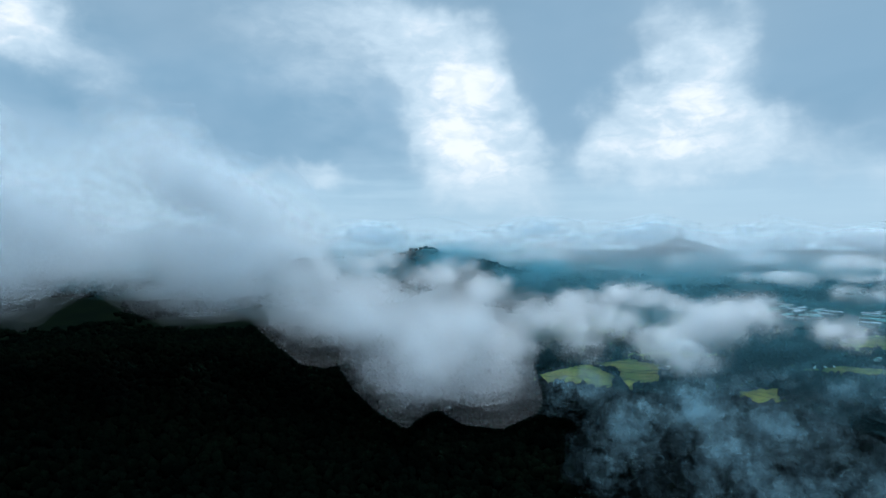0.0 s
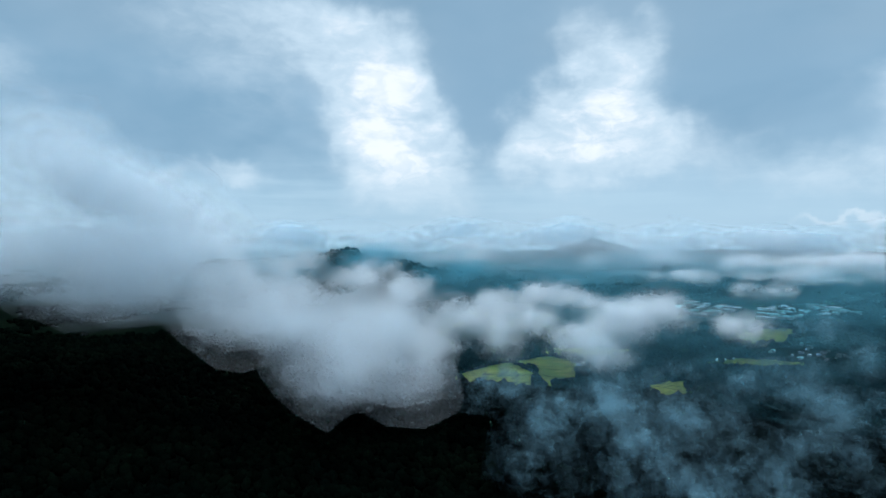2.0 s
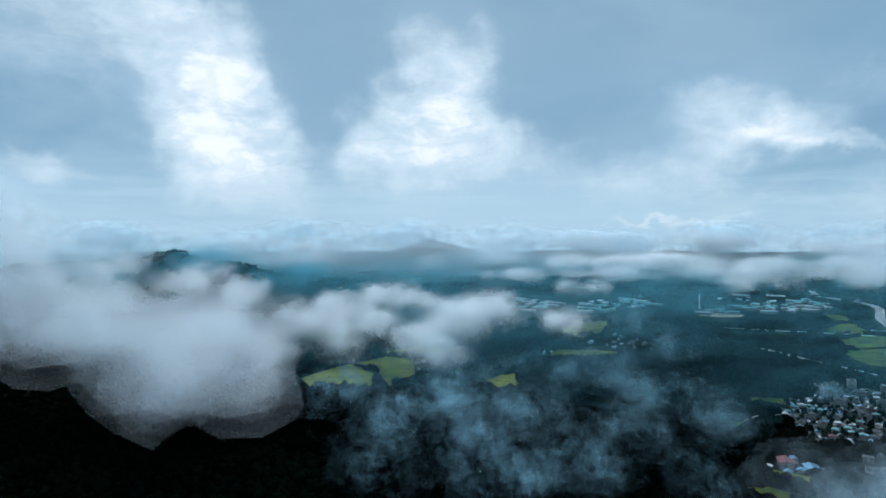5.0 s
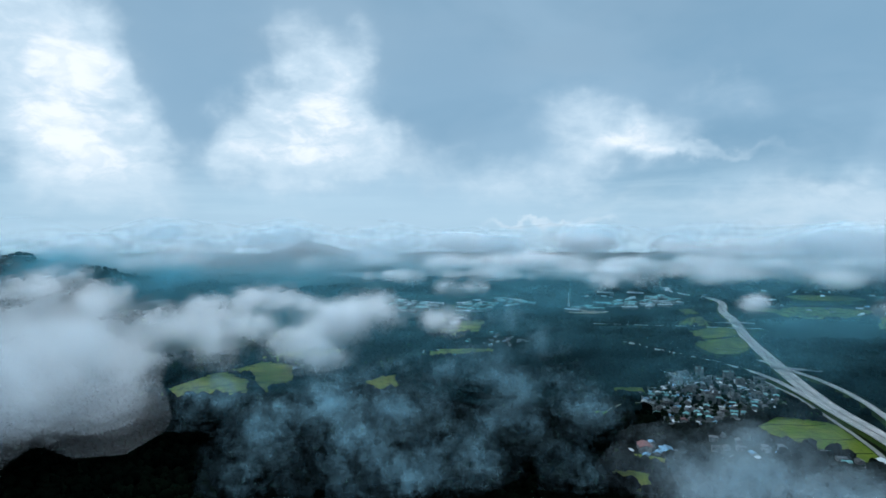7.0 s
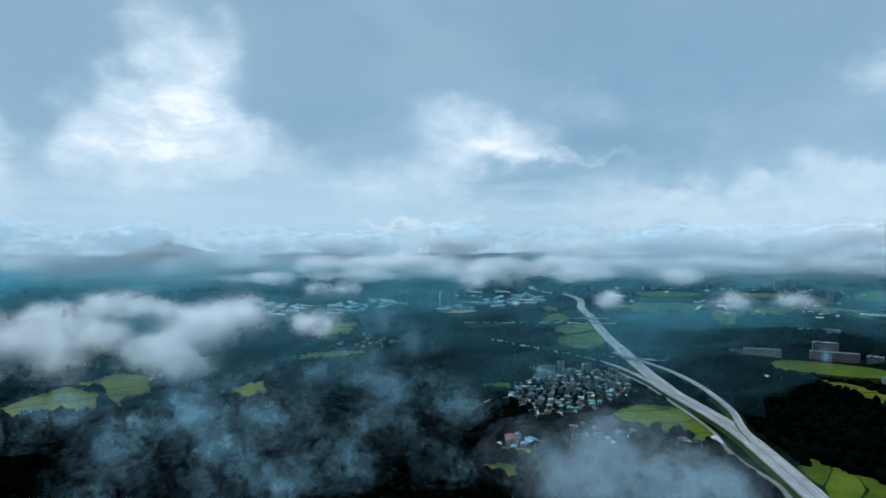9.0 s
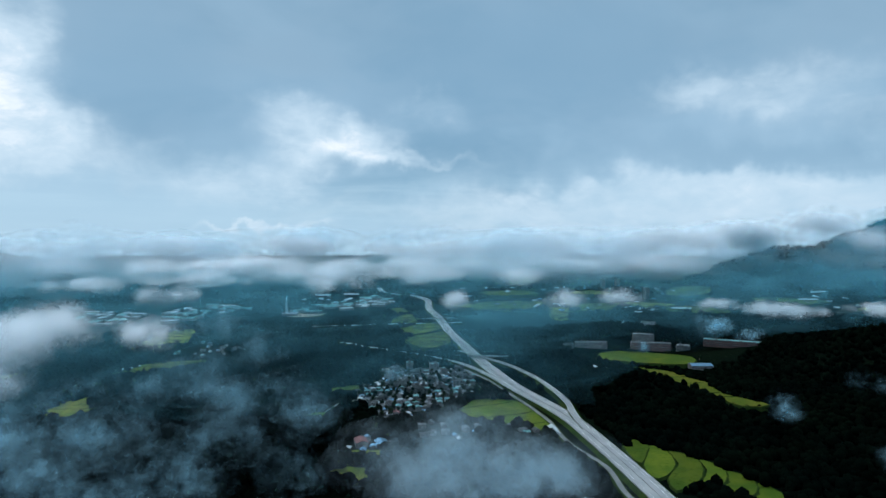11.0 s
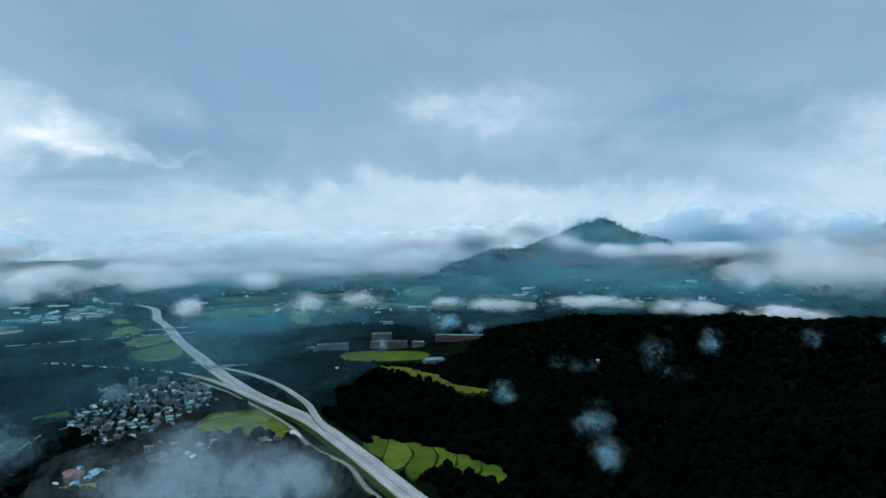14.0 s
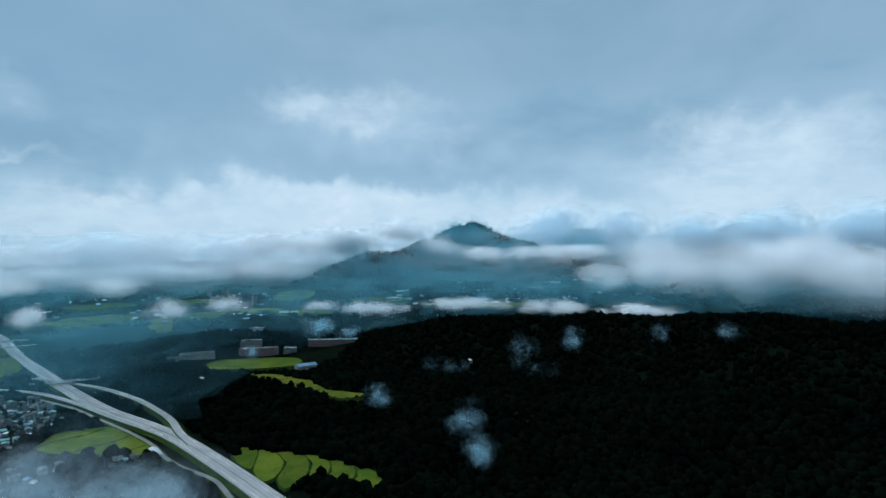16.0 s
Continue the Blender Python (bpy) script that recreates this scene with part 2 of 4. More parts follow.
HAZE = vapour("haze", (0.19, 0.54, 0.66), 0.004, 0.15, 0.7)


# ---- mesh helpers ----
def at(az, r):
    return r * math.sin(radians(az)), r * math.cos(radians(az))


def mesh_of(name, verts, faces, mats=(), smooth=False):
    data = bpy.data.meshes.new(name)
    data.from_pydata([tuple(v) for v in verts], [], [tuple(f) for f in faces])
    for m in mats:
        data.materials.append(m)
    if smooth:
        data.polygons.foreach_set("use_smooth", [True] * len(data.polygons))
    data.update()
    return data


def part(name, bm, material, parent, label=""):
    data = bpy.data.meshes.new(name)
    bmesh.ops.recalc_face_normals(bm, faces=bm.faces)
    bm.to_mesh(data)
    bm.free()
    data.materials.append(material)
    ob = new(name, data)
    ob.parent = parent
    if label:
        ob["label"] = label
    return ob


def box(bm, x0, y0, z0, x1, y1, z1, bevel=0.0):
    made = bmesh.ops.create_cube(bm, size=1)["verts"]
    for v in made:
        v.co = Vector((x0 if v.co.x < 0 else x1, y0 if v.co.y < 0 else y1, z0 if v.co.z < 0 else z1))
    if bevel:
        bmesh.ops.bevel(bm, geom=list({e for v in made for e in v.link_edges}), offset=bevel, segments=1, affect="EDGES")
    return bm


LATTICE = np.random.RandomState(7).rand(256, 256)


def value_noise(x, y):
    xi, yi = np.floor(x).astype(int), np.floor(y).astype(int)
    u, v = x - xi, y - yi
    u, v = u * u * (3 - 2 * u), v * v * (3 - 2 * v)
    g = lambda i, j: LATTICE[(xi + i) % 256, (yi + j) % 256]
    return (g(0, 0) * (1 - u) + g(1, 0) * u) * (1 - v) + (g(0, 1) * (1 - u) + g(1, 1) * u) * v


def rough_noise(x, y, octaves=4):
    total, size = 0, 0.5
    for k in range(octaves):
        total = total + size * value_noise(x * 2 ** k + 17 * k, y * 2 ** k + 31 * k)
        size *= 0.5
    return total


# ---- plan of roads, fields and settlements ----
HIGHWAY = [(2250, 1780), (2060, 1600), (1990, 1400), (1870, 1260), (1655, 1110), (1505, 980), (1270, 795), (1080, 630), (960, 525), (850, 420), (790, 350), (730, 283), (655, 218), (590, 165), (530, 118), (440, 45), (330, -40)]
RAMP_WEST = [(1010, 900), (995, 815), (985, 710), (972, 635), (945, 560), (885, 475), (822, 402), (775, 345)]
RAMP_EAST = [(1060, 640), (1020, 560), (978, 487), (918, 415), (858, 360), (802, 316), (748, 285), (700, 252)]
LOCAL = [(940, 580), (875, 480), (805, 400), (750, 340), (705, 297), (665, 268), (635, 240), (598, 195), (548, 163), (520, 140), (470, 110)]
VIADUCT = [(1150, 1130), (1230, 1050), (1305, 980), (1370, 905), (1420, 850)]
LANE = [(575, 535), (600, 560), (640, 572), (680, 560), (720, 545)]
FIELDS = [
    ("rice_field", PADDY_GREEN, [(700, 425), (750, 430), (780, 388), (745, 338), (692, 292), (672, 288), (680, 335), (655, 375), (668, 405)]),
    ("rice_field", PADDY, [(1005, 285), (1000, 230), (955, 170), (895, 135), (865, 80), (840, 108), (895, 165), (955, 235)]),
    ("school_field", PADDY_GREEN, [(1175, 375), (1200, 245), (1120, 230), (1090, 360)]),
    ("rice_field", PADDY, [(790, -45), (790, -70), (768, -95), (762, -72)]), ("rice_field", PADDY, [(768, -100), (760, -122), (750, -118), (756, -98)]),
    ("rice_field", PADDY_GREEN, [(1155, 865), (1295, 865), (1215, 785), (1100, 800)]), ("rice_field", PADDY_GREEN, [(1085, 785), (1200, 772), (1130, 705), (1050, 665), (1005, 690)]),
    ]
FIELDS += [
    ("rice_field", PADDY, [(1610, 1225), (1640, 1205), (1540, 1105), (1500, 1120)]), ("rice_field", PADDY, [(1480, 1090), (1520, 1085), (1445, 1015), (1360, 960), (1370, 1000)]),
    ("rice_field", PADDY, [(920, 1350), (915, 1265), (835, 1195), (780, 1175), (760, 1240)]), ("rice_field", PADDY, [(680, 1000), (710, 945), (670, 920), (600, 935), (560, 985)]),
    ("rice_field", PADDY_GREEN, [(685, 635), (735, 615), (700, 590), (670, 605)]), ("rice_field", PADDY_GREEN, [(575, 570), (597, 555), (570, 535), (560, 552)]),
    ("rice_field", PADDY, [(495, 440), (518, 408), (495, 385), (480, 420)]), ("rice_field", PADDY, [(450, 415), (470, 390), (440, 360), (425, 395)]),
    ("rice_field", PADDY, [(1885, 810), (1910, 740), (1675, 650), (1620, 675)]),
    ]
FIELDS += [
    ("rice_field", PADDY, [(125, 945), (170, 990), (240, 1045), (260, 960), (235, 862), (170, 905)]), ("rice_field", PADDY, [(250, 1050), (320, 1100), (358, 1040), (315, 915), (248, 870), (272, 965)]),
    ("rice_field", PADDY_GREEN, [(385, 825), (440, 838), (410, 790)]), ("rice_field", PADDY, [(330, 1130), (420, 1180), (520, 1120), (400, 1060)]),
    ("rice_field", PADDY, [(1870, 1190), (1850, 1060), (1775, 1030), (1770, 1110)]), ("rice_field", PADDY_GREEN, [(2690, 615), (2900, 530), (2545, 470), (2505, 575)]),
    ("rice_field", PADDY_GREEN, [(2030, 770), (2130, 700), (2000, 610), (1850, 680)]), ("rice_field", PADDY, [(2150, 690), (2230, 610), (2200, 480), (2040, 560)]), ("rice_field", PADDY_GREEN, [(2190, 460), (2180, 330), (2030, 310), (2020, 500)]),
    ("rice_field", PADDY_GREEN, [(2150, 1200), (2300, 1100), (2200, 980), (2050, 1080)]), ("rice_field", PADDY, [(2300, 920), (2450, 860), (2380, 760), (2250, 820)]),
    ("rice_field", PADDY_GREEN, [(2450, 300), (2600, 250), (2560, 60), (2400, 100)]), ("rice_field", PADDY, [(2300, -60), (2420, -80), (2380, -420), (2260, -400)]),
]
FIELDS.append(("rice_field", PADDY, [(740, 1170), (836, 1311), (973, 1351), (834, 1158)]))
FIELDS.append(("rice_field", PADDY, [(539, 956), (637, 1017), (723, 970), (700, 924), (618, 934)]))
FIELDS.append(("rice_field", PADDY, [(400, 849), (469, 875), (425, 790), (387, 794)]))
FIELDS.append(("rice_field", PADDY_GREEN, [(1713, 968), (1937, 1071), (2056, 909), (1801, 815)]))
FIELDS.append(("rice_field", PADDY_GREEN, [(2365, 547), (2776, 617), (2865, 498), (2491, 444)]))
FIELDS.append(("rice_field", PADDY_GREEN, [(1322, 1013), (1467, 1094), (1460, 1018), (1353, 947)]))


# Hills as ridges: start, height there, end, height there, half width.
RIDGES = [
    (at(84, 1290), 34, at(92, 1230), 70, 110), (at(92, 1230), 70, at(103, 1180), 84, 130), (at(103, 1180), 84, at(116, 1120), 88, 150),
    (at(116, 1120), 88, at(135, 1060), 122, 170), (at(96, 900), 10, at(120, 850), 28, 120),
    (at(-70, 900), 70, at(-25, 980), 48, 220), (at(-25, 980), 46, at(-8, 900), 16, 160),
    (at(-14, 2750), 105, at(-5, 2660), 105, 180), (at(-5, 2660), 108, at(-1, 2620), 130, 170), (at(-1, 2620), 130, at(6, 2600), 72, 140), (at(6, 2600), 72, at(15, 2550), 30, 120),
    ]
RIDGES += [
    (at(17, 2350), 26, at(23, 2350), 36, 110), (at(27, 2250), 26, at(31, 2350), 20, 120),
    (at(17, 4480), 110, at(20.3, 4400), 185, 190), (at(20.3, 4400), 175, at(24.5, 4420), 110, 170),
    (at(82.5, 3500), 100, at(85.5, 3500), 170, 170), (at(85.5, 3500), 170, at(91.5, 3900), 255, 260), (at(91.5, 3950), 250, at(94.4, 4000), 300, 150), (at(94.4, 4000), 302, at(96.5, 4000), 272, 160),
    (at(96.5, 4000), 265, at(100.3, 4050), 200, 190), (at(100.3, 4050), 190, at(106, 3900), 110, 220),
    ]
RIDGES += [
    (at(84, 3150), 30, at(112, 3100), 55, 380), (at(104, 2900), 70, at(111, 2800), 75, 150),
    (at(52, 1330), 18, at(57, 1500), 20, 90), (at(62, 1250), 22, at(73, 1480), 26, 130), (at(36, 1000), 14, at(44, 1050), 12, 120),
    (at(74, 960), 18, at(90, 940), 14, 100), (at(56, 2600), 14, at(75, 2700), 20, 200),
    (at(99, 4750), 250, at(104, 4800), 335, 190), (at(104, 4800), 335, at(110, 4800), 270, 190), (at(113, 4800), 260, at(117, 4800), 335, 170), (at(117, 4800), 310, at(126, 4800), 200, 150),
]


def height(x, y):
    x, y = np.asarray(x, float), np.asarray(y, float)
    z = np.zeros_like(x)
    for (ax, ay), ha, (bx, by), hb, wide in RIDGES:
        dx, dy = bx - ax, by - ay
        s = np.clip(((x - ax) * dx + (y - ay) * dy) / (dx * dx + dy * dy), 0, 1)
        d = np.hypot(x - ax - s * dx, y - ay - s * dy) / wide
        z = np.maximum(z, (ha + s * (hb - ha)) * np.exp(-d * d * 0.9)) + 0.12 * np.minimum(z, (ha + s * (hb - ha)) * np.exp(-d * d * 0.9))
    rim = np.clip((np.hypot(x, y) - 4450) / 400, 0, 1)
    far = 60 + 60 * rough_noise(x / 900 + 5, y / 900 + 3)
    z = np.maximum(z, rim * rim * (3 - 2 * rim) * far * np.where((y > -200) & (x > -4000), 1, 0.6))
    z = z * (0.80 + 0.42 * rough_noise(x / 170 + 40, y / 170 + 40))
    gap = np.full(x.shape, 1e4)
    for line in (HIGHWAY, RAMP_WEST, RAMP_EAST, LOCAL, VIADUCT, LANE):
        for (ax, ay), (bx, by) in zip(line, line[1:]):
            dx, dy = bx - ax, by - ay
            s = np.clip(((x - ax) * dx + (y - ay) * dy) / (dx * dx + dy * dy), 0, 1)
            gap = np.minimum(gap, np.hypot(x - ax - s * dx, y - ay - s * dy))
    ease = np.clip((gap - 28) / 120, 0, 1)
    return z * ease * ease * (3 - 2 * ease)


def build_ground():
    az = np.radians(np.arange(0, 360, 0.75))
    rings = np.concatenate([[5], np.geomspace(60, 400, 12), np.geomspace(430, 5400, 170)])
    a, r = np.meshgrid(az, rings)
    x, y = r * np.sin(a), r * np.cos(a)
    z = height(x, y)
    n = len(az)
    verts = np.stack([x.ravel(), y.ravel(), z.ravel()], 1).tolist()
    faces = [(i * n + j, i * n + (j + 1) % n, (i + 1) * n + (j + 1) % n, (i + 1) * n + j) for i in range(len(rings) - 1) for j in range(n)]
    faces.append(tuple(range(n))[::-1])
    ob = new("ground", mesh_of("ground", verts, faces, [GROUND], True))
    return tagged(ob, "valley floor rising into wooded hills, shade put into its dark green", "ground", kind="structure")


build_ground()

def inside(poly, x, y):
    x, y = np.asarray(x, float), np.asarray(y, float)
    hit = np.zeros(x.shape, bool)
    for (ax, ay), (bx, by) in zip(poly, poly[1:] + poly[:1]):
        cross = ((ay > y) != (by > y)) & (x < (bx - ax) * (y - ay) / (by - ay + 1e-9) + ax)
        hit ^= cross
    return hit


def smooth_line(points, step=12.0, closed=False):
    """A Catmull-Rom line through points."""
    n = len(points)
    out = []
    for i in range(n if closed else n - 1):
        g = (lambda k: np.array(points[k % n], float)) if closed else (lambda k: np.array(points[min(max(k, 0), n - 1)], float))
        a, b, c, d = g(i - 1), g(i), g(i + 1), g(i + 2)
        m = max(2, int(np.hypot(*(c - b)[:2]) / step))
        for s in np.arange(m) / m:
            out.append(0.5 * (2 * b + (c - a) * s + (2 * a - 5 * b + 4 * c - d) * s * s + (3 * b - a - 3 * c + d) * s ** 3))
    if not closed:
        out.append(np.array(points[-1], float))
    return np.array(out)


def near_line(points, x, y, wide):
    hit = np.zeros(np.shape(x), bool)
    for (ax, ay), (bx, by) in zip(points, points[1:]):
        dx, dy = bx - ax, by - ay
        s = np.clip(((x - ax) * dx + (y - ay) * dy) / (dx * dx + dy * dy), 0, 1)
        hit |= np.hypot(x - ax - s * dx, y - ay - s * dy) < wide
    return hit


def sweep(line, profile, closed_profile=False):
    """Faces of a cross-section (sideways, up) carried along a line on the ground."""
    t = np.gradient(line, axis=0)
    t /= np.hypot(t[:, 0], t[:, 1])[:, None]
    side = np.stack([t[:, 1], -t[:, 0]], 1)
    base = height(line[:, 0], line[:, 1]) * 0
    verts, m = [], len(profile)
    for p, s, z in zip(line, side, base):
        verts += [(p[0] + s[0] * u, p[1] + s[1] * u, z + w) for u, w in profile]
    ring = m if closed_profile else m - 1
    faces = [(i * m + j, i * m + (j + 1) % m, (i + 1) * m + (j + 1) % m, (i + 1) * m + j) for i in range(len(line) - 1) for j in range(ring)]
    return verts, faces


def strip(name, line, profile, mat, parent=None, label=""):
    verts, faces = sweep(line, profile)
    ob = new(name, mesh_of(name, verts, faces, [mat]))
    ob.parent = parent
    if label:
        ob["label"] = label
    return ob


def road(name, label, points, wide, lift, mat, marks=(), rails=()):
    line = smooth_line(points)
    thing = tagged(new(name), label, "road", kind="structure")
    h = wide / 2
    strip("roadbed", line, [(-h, lift), (-h * 0.5, lift + 0.06), (h * 0.5, lift + 0.06), (h, lift)], mat, thing)
    strip("embankment", line, [(-h - 1.6 * lift - 1.5, -0.6), (-h - 1.2, lift - 0.1), (-h, lift - 0.004)], BANK, thing, "grassy road bank")
    strip("embankment", line, [(h, lift - 0.004), (h + 1.2, lift - 0.1), (h + 1.6 * lift + 1.5, -0.6)], BANK, thing, "grassy road bank")
    for u in marks:
        strip("lane_line", line, [(u - 0.12, lift + 0.1), (u + 0.12, lift + 0.1)], PAINT, thing, "white painted lane line")
    for u in rails:
        strip("guard_rail", line, [(u - 0.1, lift), (u - 0.12, lift + 0.85), (u + 0.12, lift + 0.85), (u + 0.1, lift)], STEEL if abs(u) > 1 else CONCRETE, thing)
    return thing


highway = road("highway", "pale grey concrete four-lane highway curving through the valley", HIGHWAY, 22.5, 2.6, CONCRETE, (-10.2, -6.6, 6.6, 10.2), (-11, 0, 11))
road("slip_road_west", "pale concrete slip road curving beside the village", RAMP_WEST, 8.5, 2.9, CONCRETE, (-3.6, 3.6), (-4.1, 4.1))
road("slip_road_east", "pale concrete slip road curving round the wooded hill", RAMP_EAST, 8.5, 2.9, CONCRETE, (-3.6, 3.6), (-4.1, 4.1))
road("local_road", "narrow grey asphalt lane beside the highway", LOCAL, 5.0, 0.9, ASPHALT)
road("valley_road", "narrow grey elevated road across the valley", VIADUCT, 8.0, 3.0, CONCRETE, (), (-3.9, 3.9))
road("village_lane", "narrow grey lane through the village", LANE, 3.6, 0.35, ASPHALT)


def field(name, mat, corners, rise=0.6):
    """A paddy with a low bank round it, its crop standing above the bank's inner edge."""
    line = smooth_line(corners, 14, True)
    mid = line.mean(0)
    z0 = height(line[:, 0], line[:, 1])
    thing = tagged(new(name), "yellow-green ripening rice paddy with grassy banks" if name != "school_field" else "green grass sports field beside the school", "field", "fields in the valley")
    top = float(z0.max()) + rise
    bm = bmesh.new()
    bm.faces.new([bm.verts.new((p[0], p[1], top)) for p in line])
    part("crop", bm, mat, thing)
    bm = bmesh.new()
    outer, crest, inner, foot = [], [], [], []
    for p, z in zip(line, z0):
        d = (p - mid) / max(np.hypot(*(p - mid)), 1)
        for store, off, zz in ((outer, 3.5, z - 1.0), (crest, 1.2, top + 0.25), (inner, 0.2, top + 0.25), (foot, 0.0, top - 0.1)):
            q = p + d * off
            store.append(bm.verts.new((q[0], q[1], zz)))
    m = len(line)
    for a, b in ((outer, crest), (crest, inner), (inner, foot)):
        for i in range(m):
            bm.faces.new((a[i], a[(i + 1) % m], b[(i + 1) % m], b[i]))
    part("bank", bm, BANK, thing, "dark grassy bank")
    span = np.linalg.eigh(np.cov((line - mid).T))[1][:, 1]
    along = (line - mid) @ span
    cross = np.array((-span[1], span[0]))
    count = int((along.max() - along.min()) / 38)
    for k in range(1, count) if mat is not EARTH and name == "rice_field" and rise < 1 else ():
        a = along.min() + (along.max() - along.min()) * (k + 0.25 * math.sin(k * 2.3 + mid[0])) / count
        row = [mid + span * (a + 3 * math.sin(w * 0.09)) + cross * w for w in np.arange(-150, 150, 4.0)]
        row = [p for p in row if inside(corners, p[0], p[1])]
        if len(row) > 3:
            bm = bmesh.new()
            rails = [[bm.verts.new((*(p + span * u), top + w)) for p in row] for u, w in ((-1.1, 0), (-0.5, 0.4), (0.5, 0.4), (1.1, 0))]
            for ra, rb in zip(rails, rails[1:]):
                for i in range(len(row) - 1):
                    bm.faces.new((ra[i], ra[i + 1], rb[i + 1], rb[i]))
            part("dike", bm, BANK, thing, "narrow grassy dike")
    return thing


for kind, mat, corners in FIELDS:
    field(kind, mat, corners)

for corners in ([(1280, 1345), (1345, 1375), (1400, 1310), (1330, 1285)], [(830, 640), (880, 665), (900, 640), (850, 618)], [(1040, 690), (1075, 705), (1085, 690), (1050, 672)]):
    tagged(field("earthworks", EARTH, corners), "patch of bare pale brown earthworks", "earthworks", "earthworks in the valley")

# terraced paddies stepping down beside the highway
TERRACE = [(690, 205), (675, 160), (668, 125), (632, 70), (615, 45), (568, 30), (572, 60), (598, 95), (588, 112), (562, 125), (610, 165)]
TIERS = [[(688, 205), (681, 178), (655, 172), (622, 168), (640, 186)], [(680, 175), (675, 158), (640, 140), (600, 140), (590, 150), (620, 165), (654, 170)],
         [(674, 155), (668, 128), (640, 115), (600, 112), (572, 124), (598, 137), (641, 137)], [(667, 124), (652, 98), (618, 92), (600, 98), (595, 108), (640, 111)],
         [(650, 95), (634, 70), (604, 66), (582, 74), (600, 92), (618, 88)], [(632, 67), (615, 44), (590, 38), (568, 32), (574, 60), (582, 70), (604, 62)]]
for k, corners in enumerate(TIERS):
    field("rice_field", PADDY_GREEN, corners, 2.6 - 0.4 * k)

VILLAGE = [(640, 520), (690, 600), (760, 600), (830, 660), (905, 600), (900, 515), (830, 465), (800, 445), (715, 445), (660, 440), (630, 440), (600, 480)]
HAMLETS = [([(500, 455), (545, 455), (545, 405), (500, 405)], 6), ([(640, 330), (668, 345), (672, 292), (640, 280)], 8), ([(560, 415), (640, 425), (640, 350), (560, 350)], 16),
           ([(1150, 800), (1230, 800), (1190, 760), (1120, 770)], 8), ([(700, 1080), (860, 1160), (860, 1000), (730, 960)], 22), ([(480, 180), (520, 200), (540, 160), (500, 150)], 3)]


# ---- forest ----
def lump(detail, seed, squash=1.0, wob=0.28):
    """A lumpy crown: verts and faces."""
    bm = bmesh.new()
    bmesh.ops.create_icosphere(bm, subdivisions=detail, radius=1)
    for v in bm.verts:
        k = 1 + wob * noise.noise(v.co * 2.3 + Vector((seed * 7.1, seed, 0))) * 2 + wob * 0.6 * noise.noise(v.co * 5 + Vector((seed, 3, seed)))
        v.co = Vector((v.co.x * k, v.co.y * k, v.co.z * k * squash))
    bm.verts.index_update()
    got = np.array([v.co[:] for v in bm.verts]), np.array([[v.index for v in f.verts] for f in bm.faces])
    bm.free()
    return got


def scatter(name, spots, sizes, tall, detail, mat, label, category, rng, attr=None, smooth=False, squash=1.0, wob=0.28):
    """Many lumps joined in one mesh."""
    forms = [lump(detail, s, squash, wob) for s in range(6)]
    nv, nf = len(forms[0][0]), len(forms[0][1])
    n = len(spots)
    verts, faces = np.empty((n * nv, 3), np.float32), np.empty((n * nf, 3), np.int32)
    spin, pick = rng.rand(n) * 6.283, rng.randint(0, 6, n)
    for i in range(n):
        v, f = forms[pick[i]]
        c, s = math.cos(spin[i]), math.sin(spin[i])
        r = sizes[i]
        verts[i * nv:(i + 1) * nv, 0] = (v[:, 0] * c - v[:, 1] * s) * r + spots[i][0]
        verts[i * nv:(i + 1) * nv, 1] = (v[:, 0] * s + v[:, 1] * c) * r + spots[i][1]
        verts[i * nv:(i + 1) * nv, 2] = v[:, 2] * tall[i] + spots[i][2]
        faces[i * nf:(i + 1) * nf] = f + i * nv
    data = bpy.data.meshes.new(name)
    data.vertices.add(n * nv)
    data.vertices.foreach_set("co", verts.ravel())
    data.loops.add(n * nf * 3)
    data.loops.foreach_set("vertex_index", faces.ravel())
    data.polygons.add(n * nf)
    data.polygons.foreach_set("loop_start", np.arange(0, n * nf * 3, 3, dtype=np.int32))
    if smooth:
        data.polygons.foreach_set("use_smooth", np.ones(n * nf, bool))
    data.materials.append(mat)
    if attr is not None:
        layer = data.attributes.new("thickness", "FLOAT", "POINT")
        layer.data.foreach_set("value", np.repeat(np.asarray(attr, np.float32), nv))
    data.update()
    data.validate()
    return tagged(new(name, data), label, category, kind="stuff")


def open_ground(x, y):
    """True where nothing but wood and scrub stands."""
    free = np.ones(np.shape(x), bool)
    for _, _, corners in FIELDS:
        free &= ~inside(corners, x, y)
    free &= ~inside(TERRACE, x, y) & ~inside(VILLAGE, x, y)
    for corners, _ in HAMLETS:
        free &= ~inside(corners, x, y)
    for line, wide in ((HIGHWAY, 26), (RAMP_WEST, 15), (RAMP_EAST, 15), (LOCAL, 10), (VIADUCT, 14), (LANE, 9)):
        free &= ~near_line(line, x, y, wide)
    free &= ~inside([(1150, 450), (1290, 420), (1290, 90), (1080, 200), (1090, 420)], x, y)
    return free


def plant(rng, count, near, far, spread, low, bare):
    az = np.radians(rng.uniform(-50, 140, count))
    r = np.sqrt(rng.uniform(near * near, far * far, count))
    x, y = r * np.sin(az), r * np.cos(az)
    z = height(x, y)
    wooded = (z > low) | (rough_noise(x / spread, y / spread) > bare)
    keep = open_ground(x, y) & wooded
    return x[keep], y[keep], z[keep]


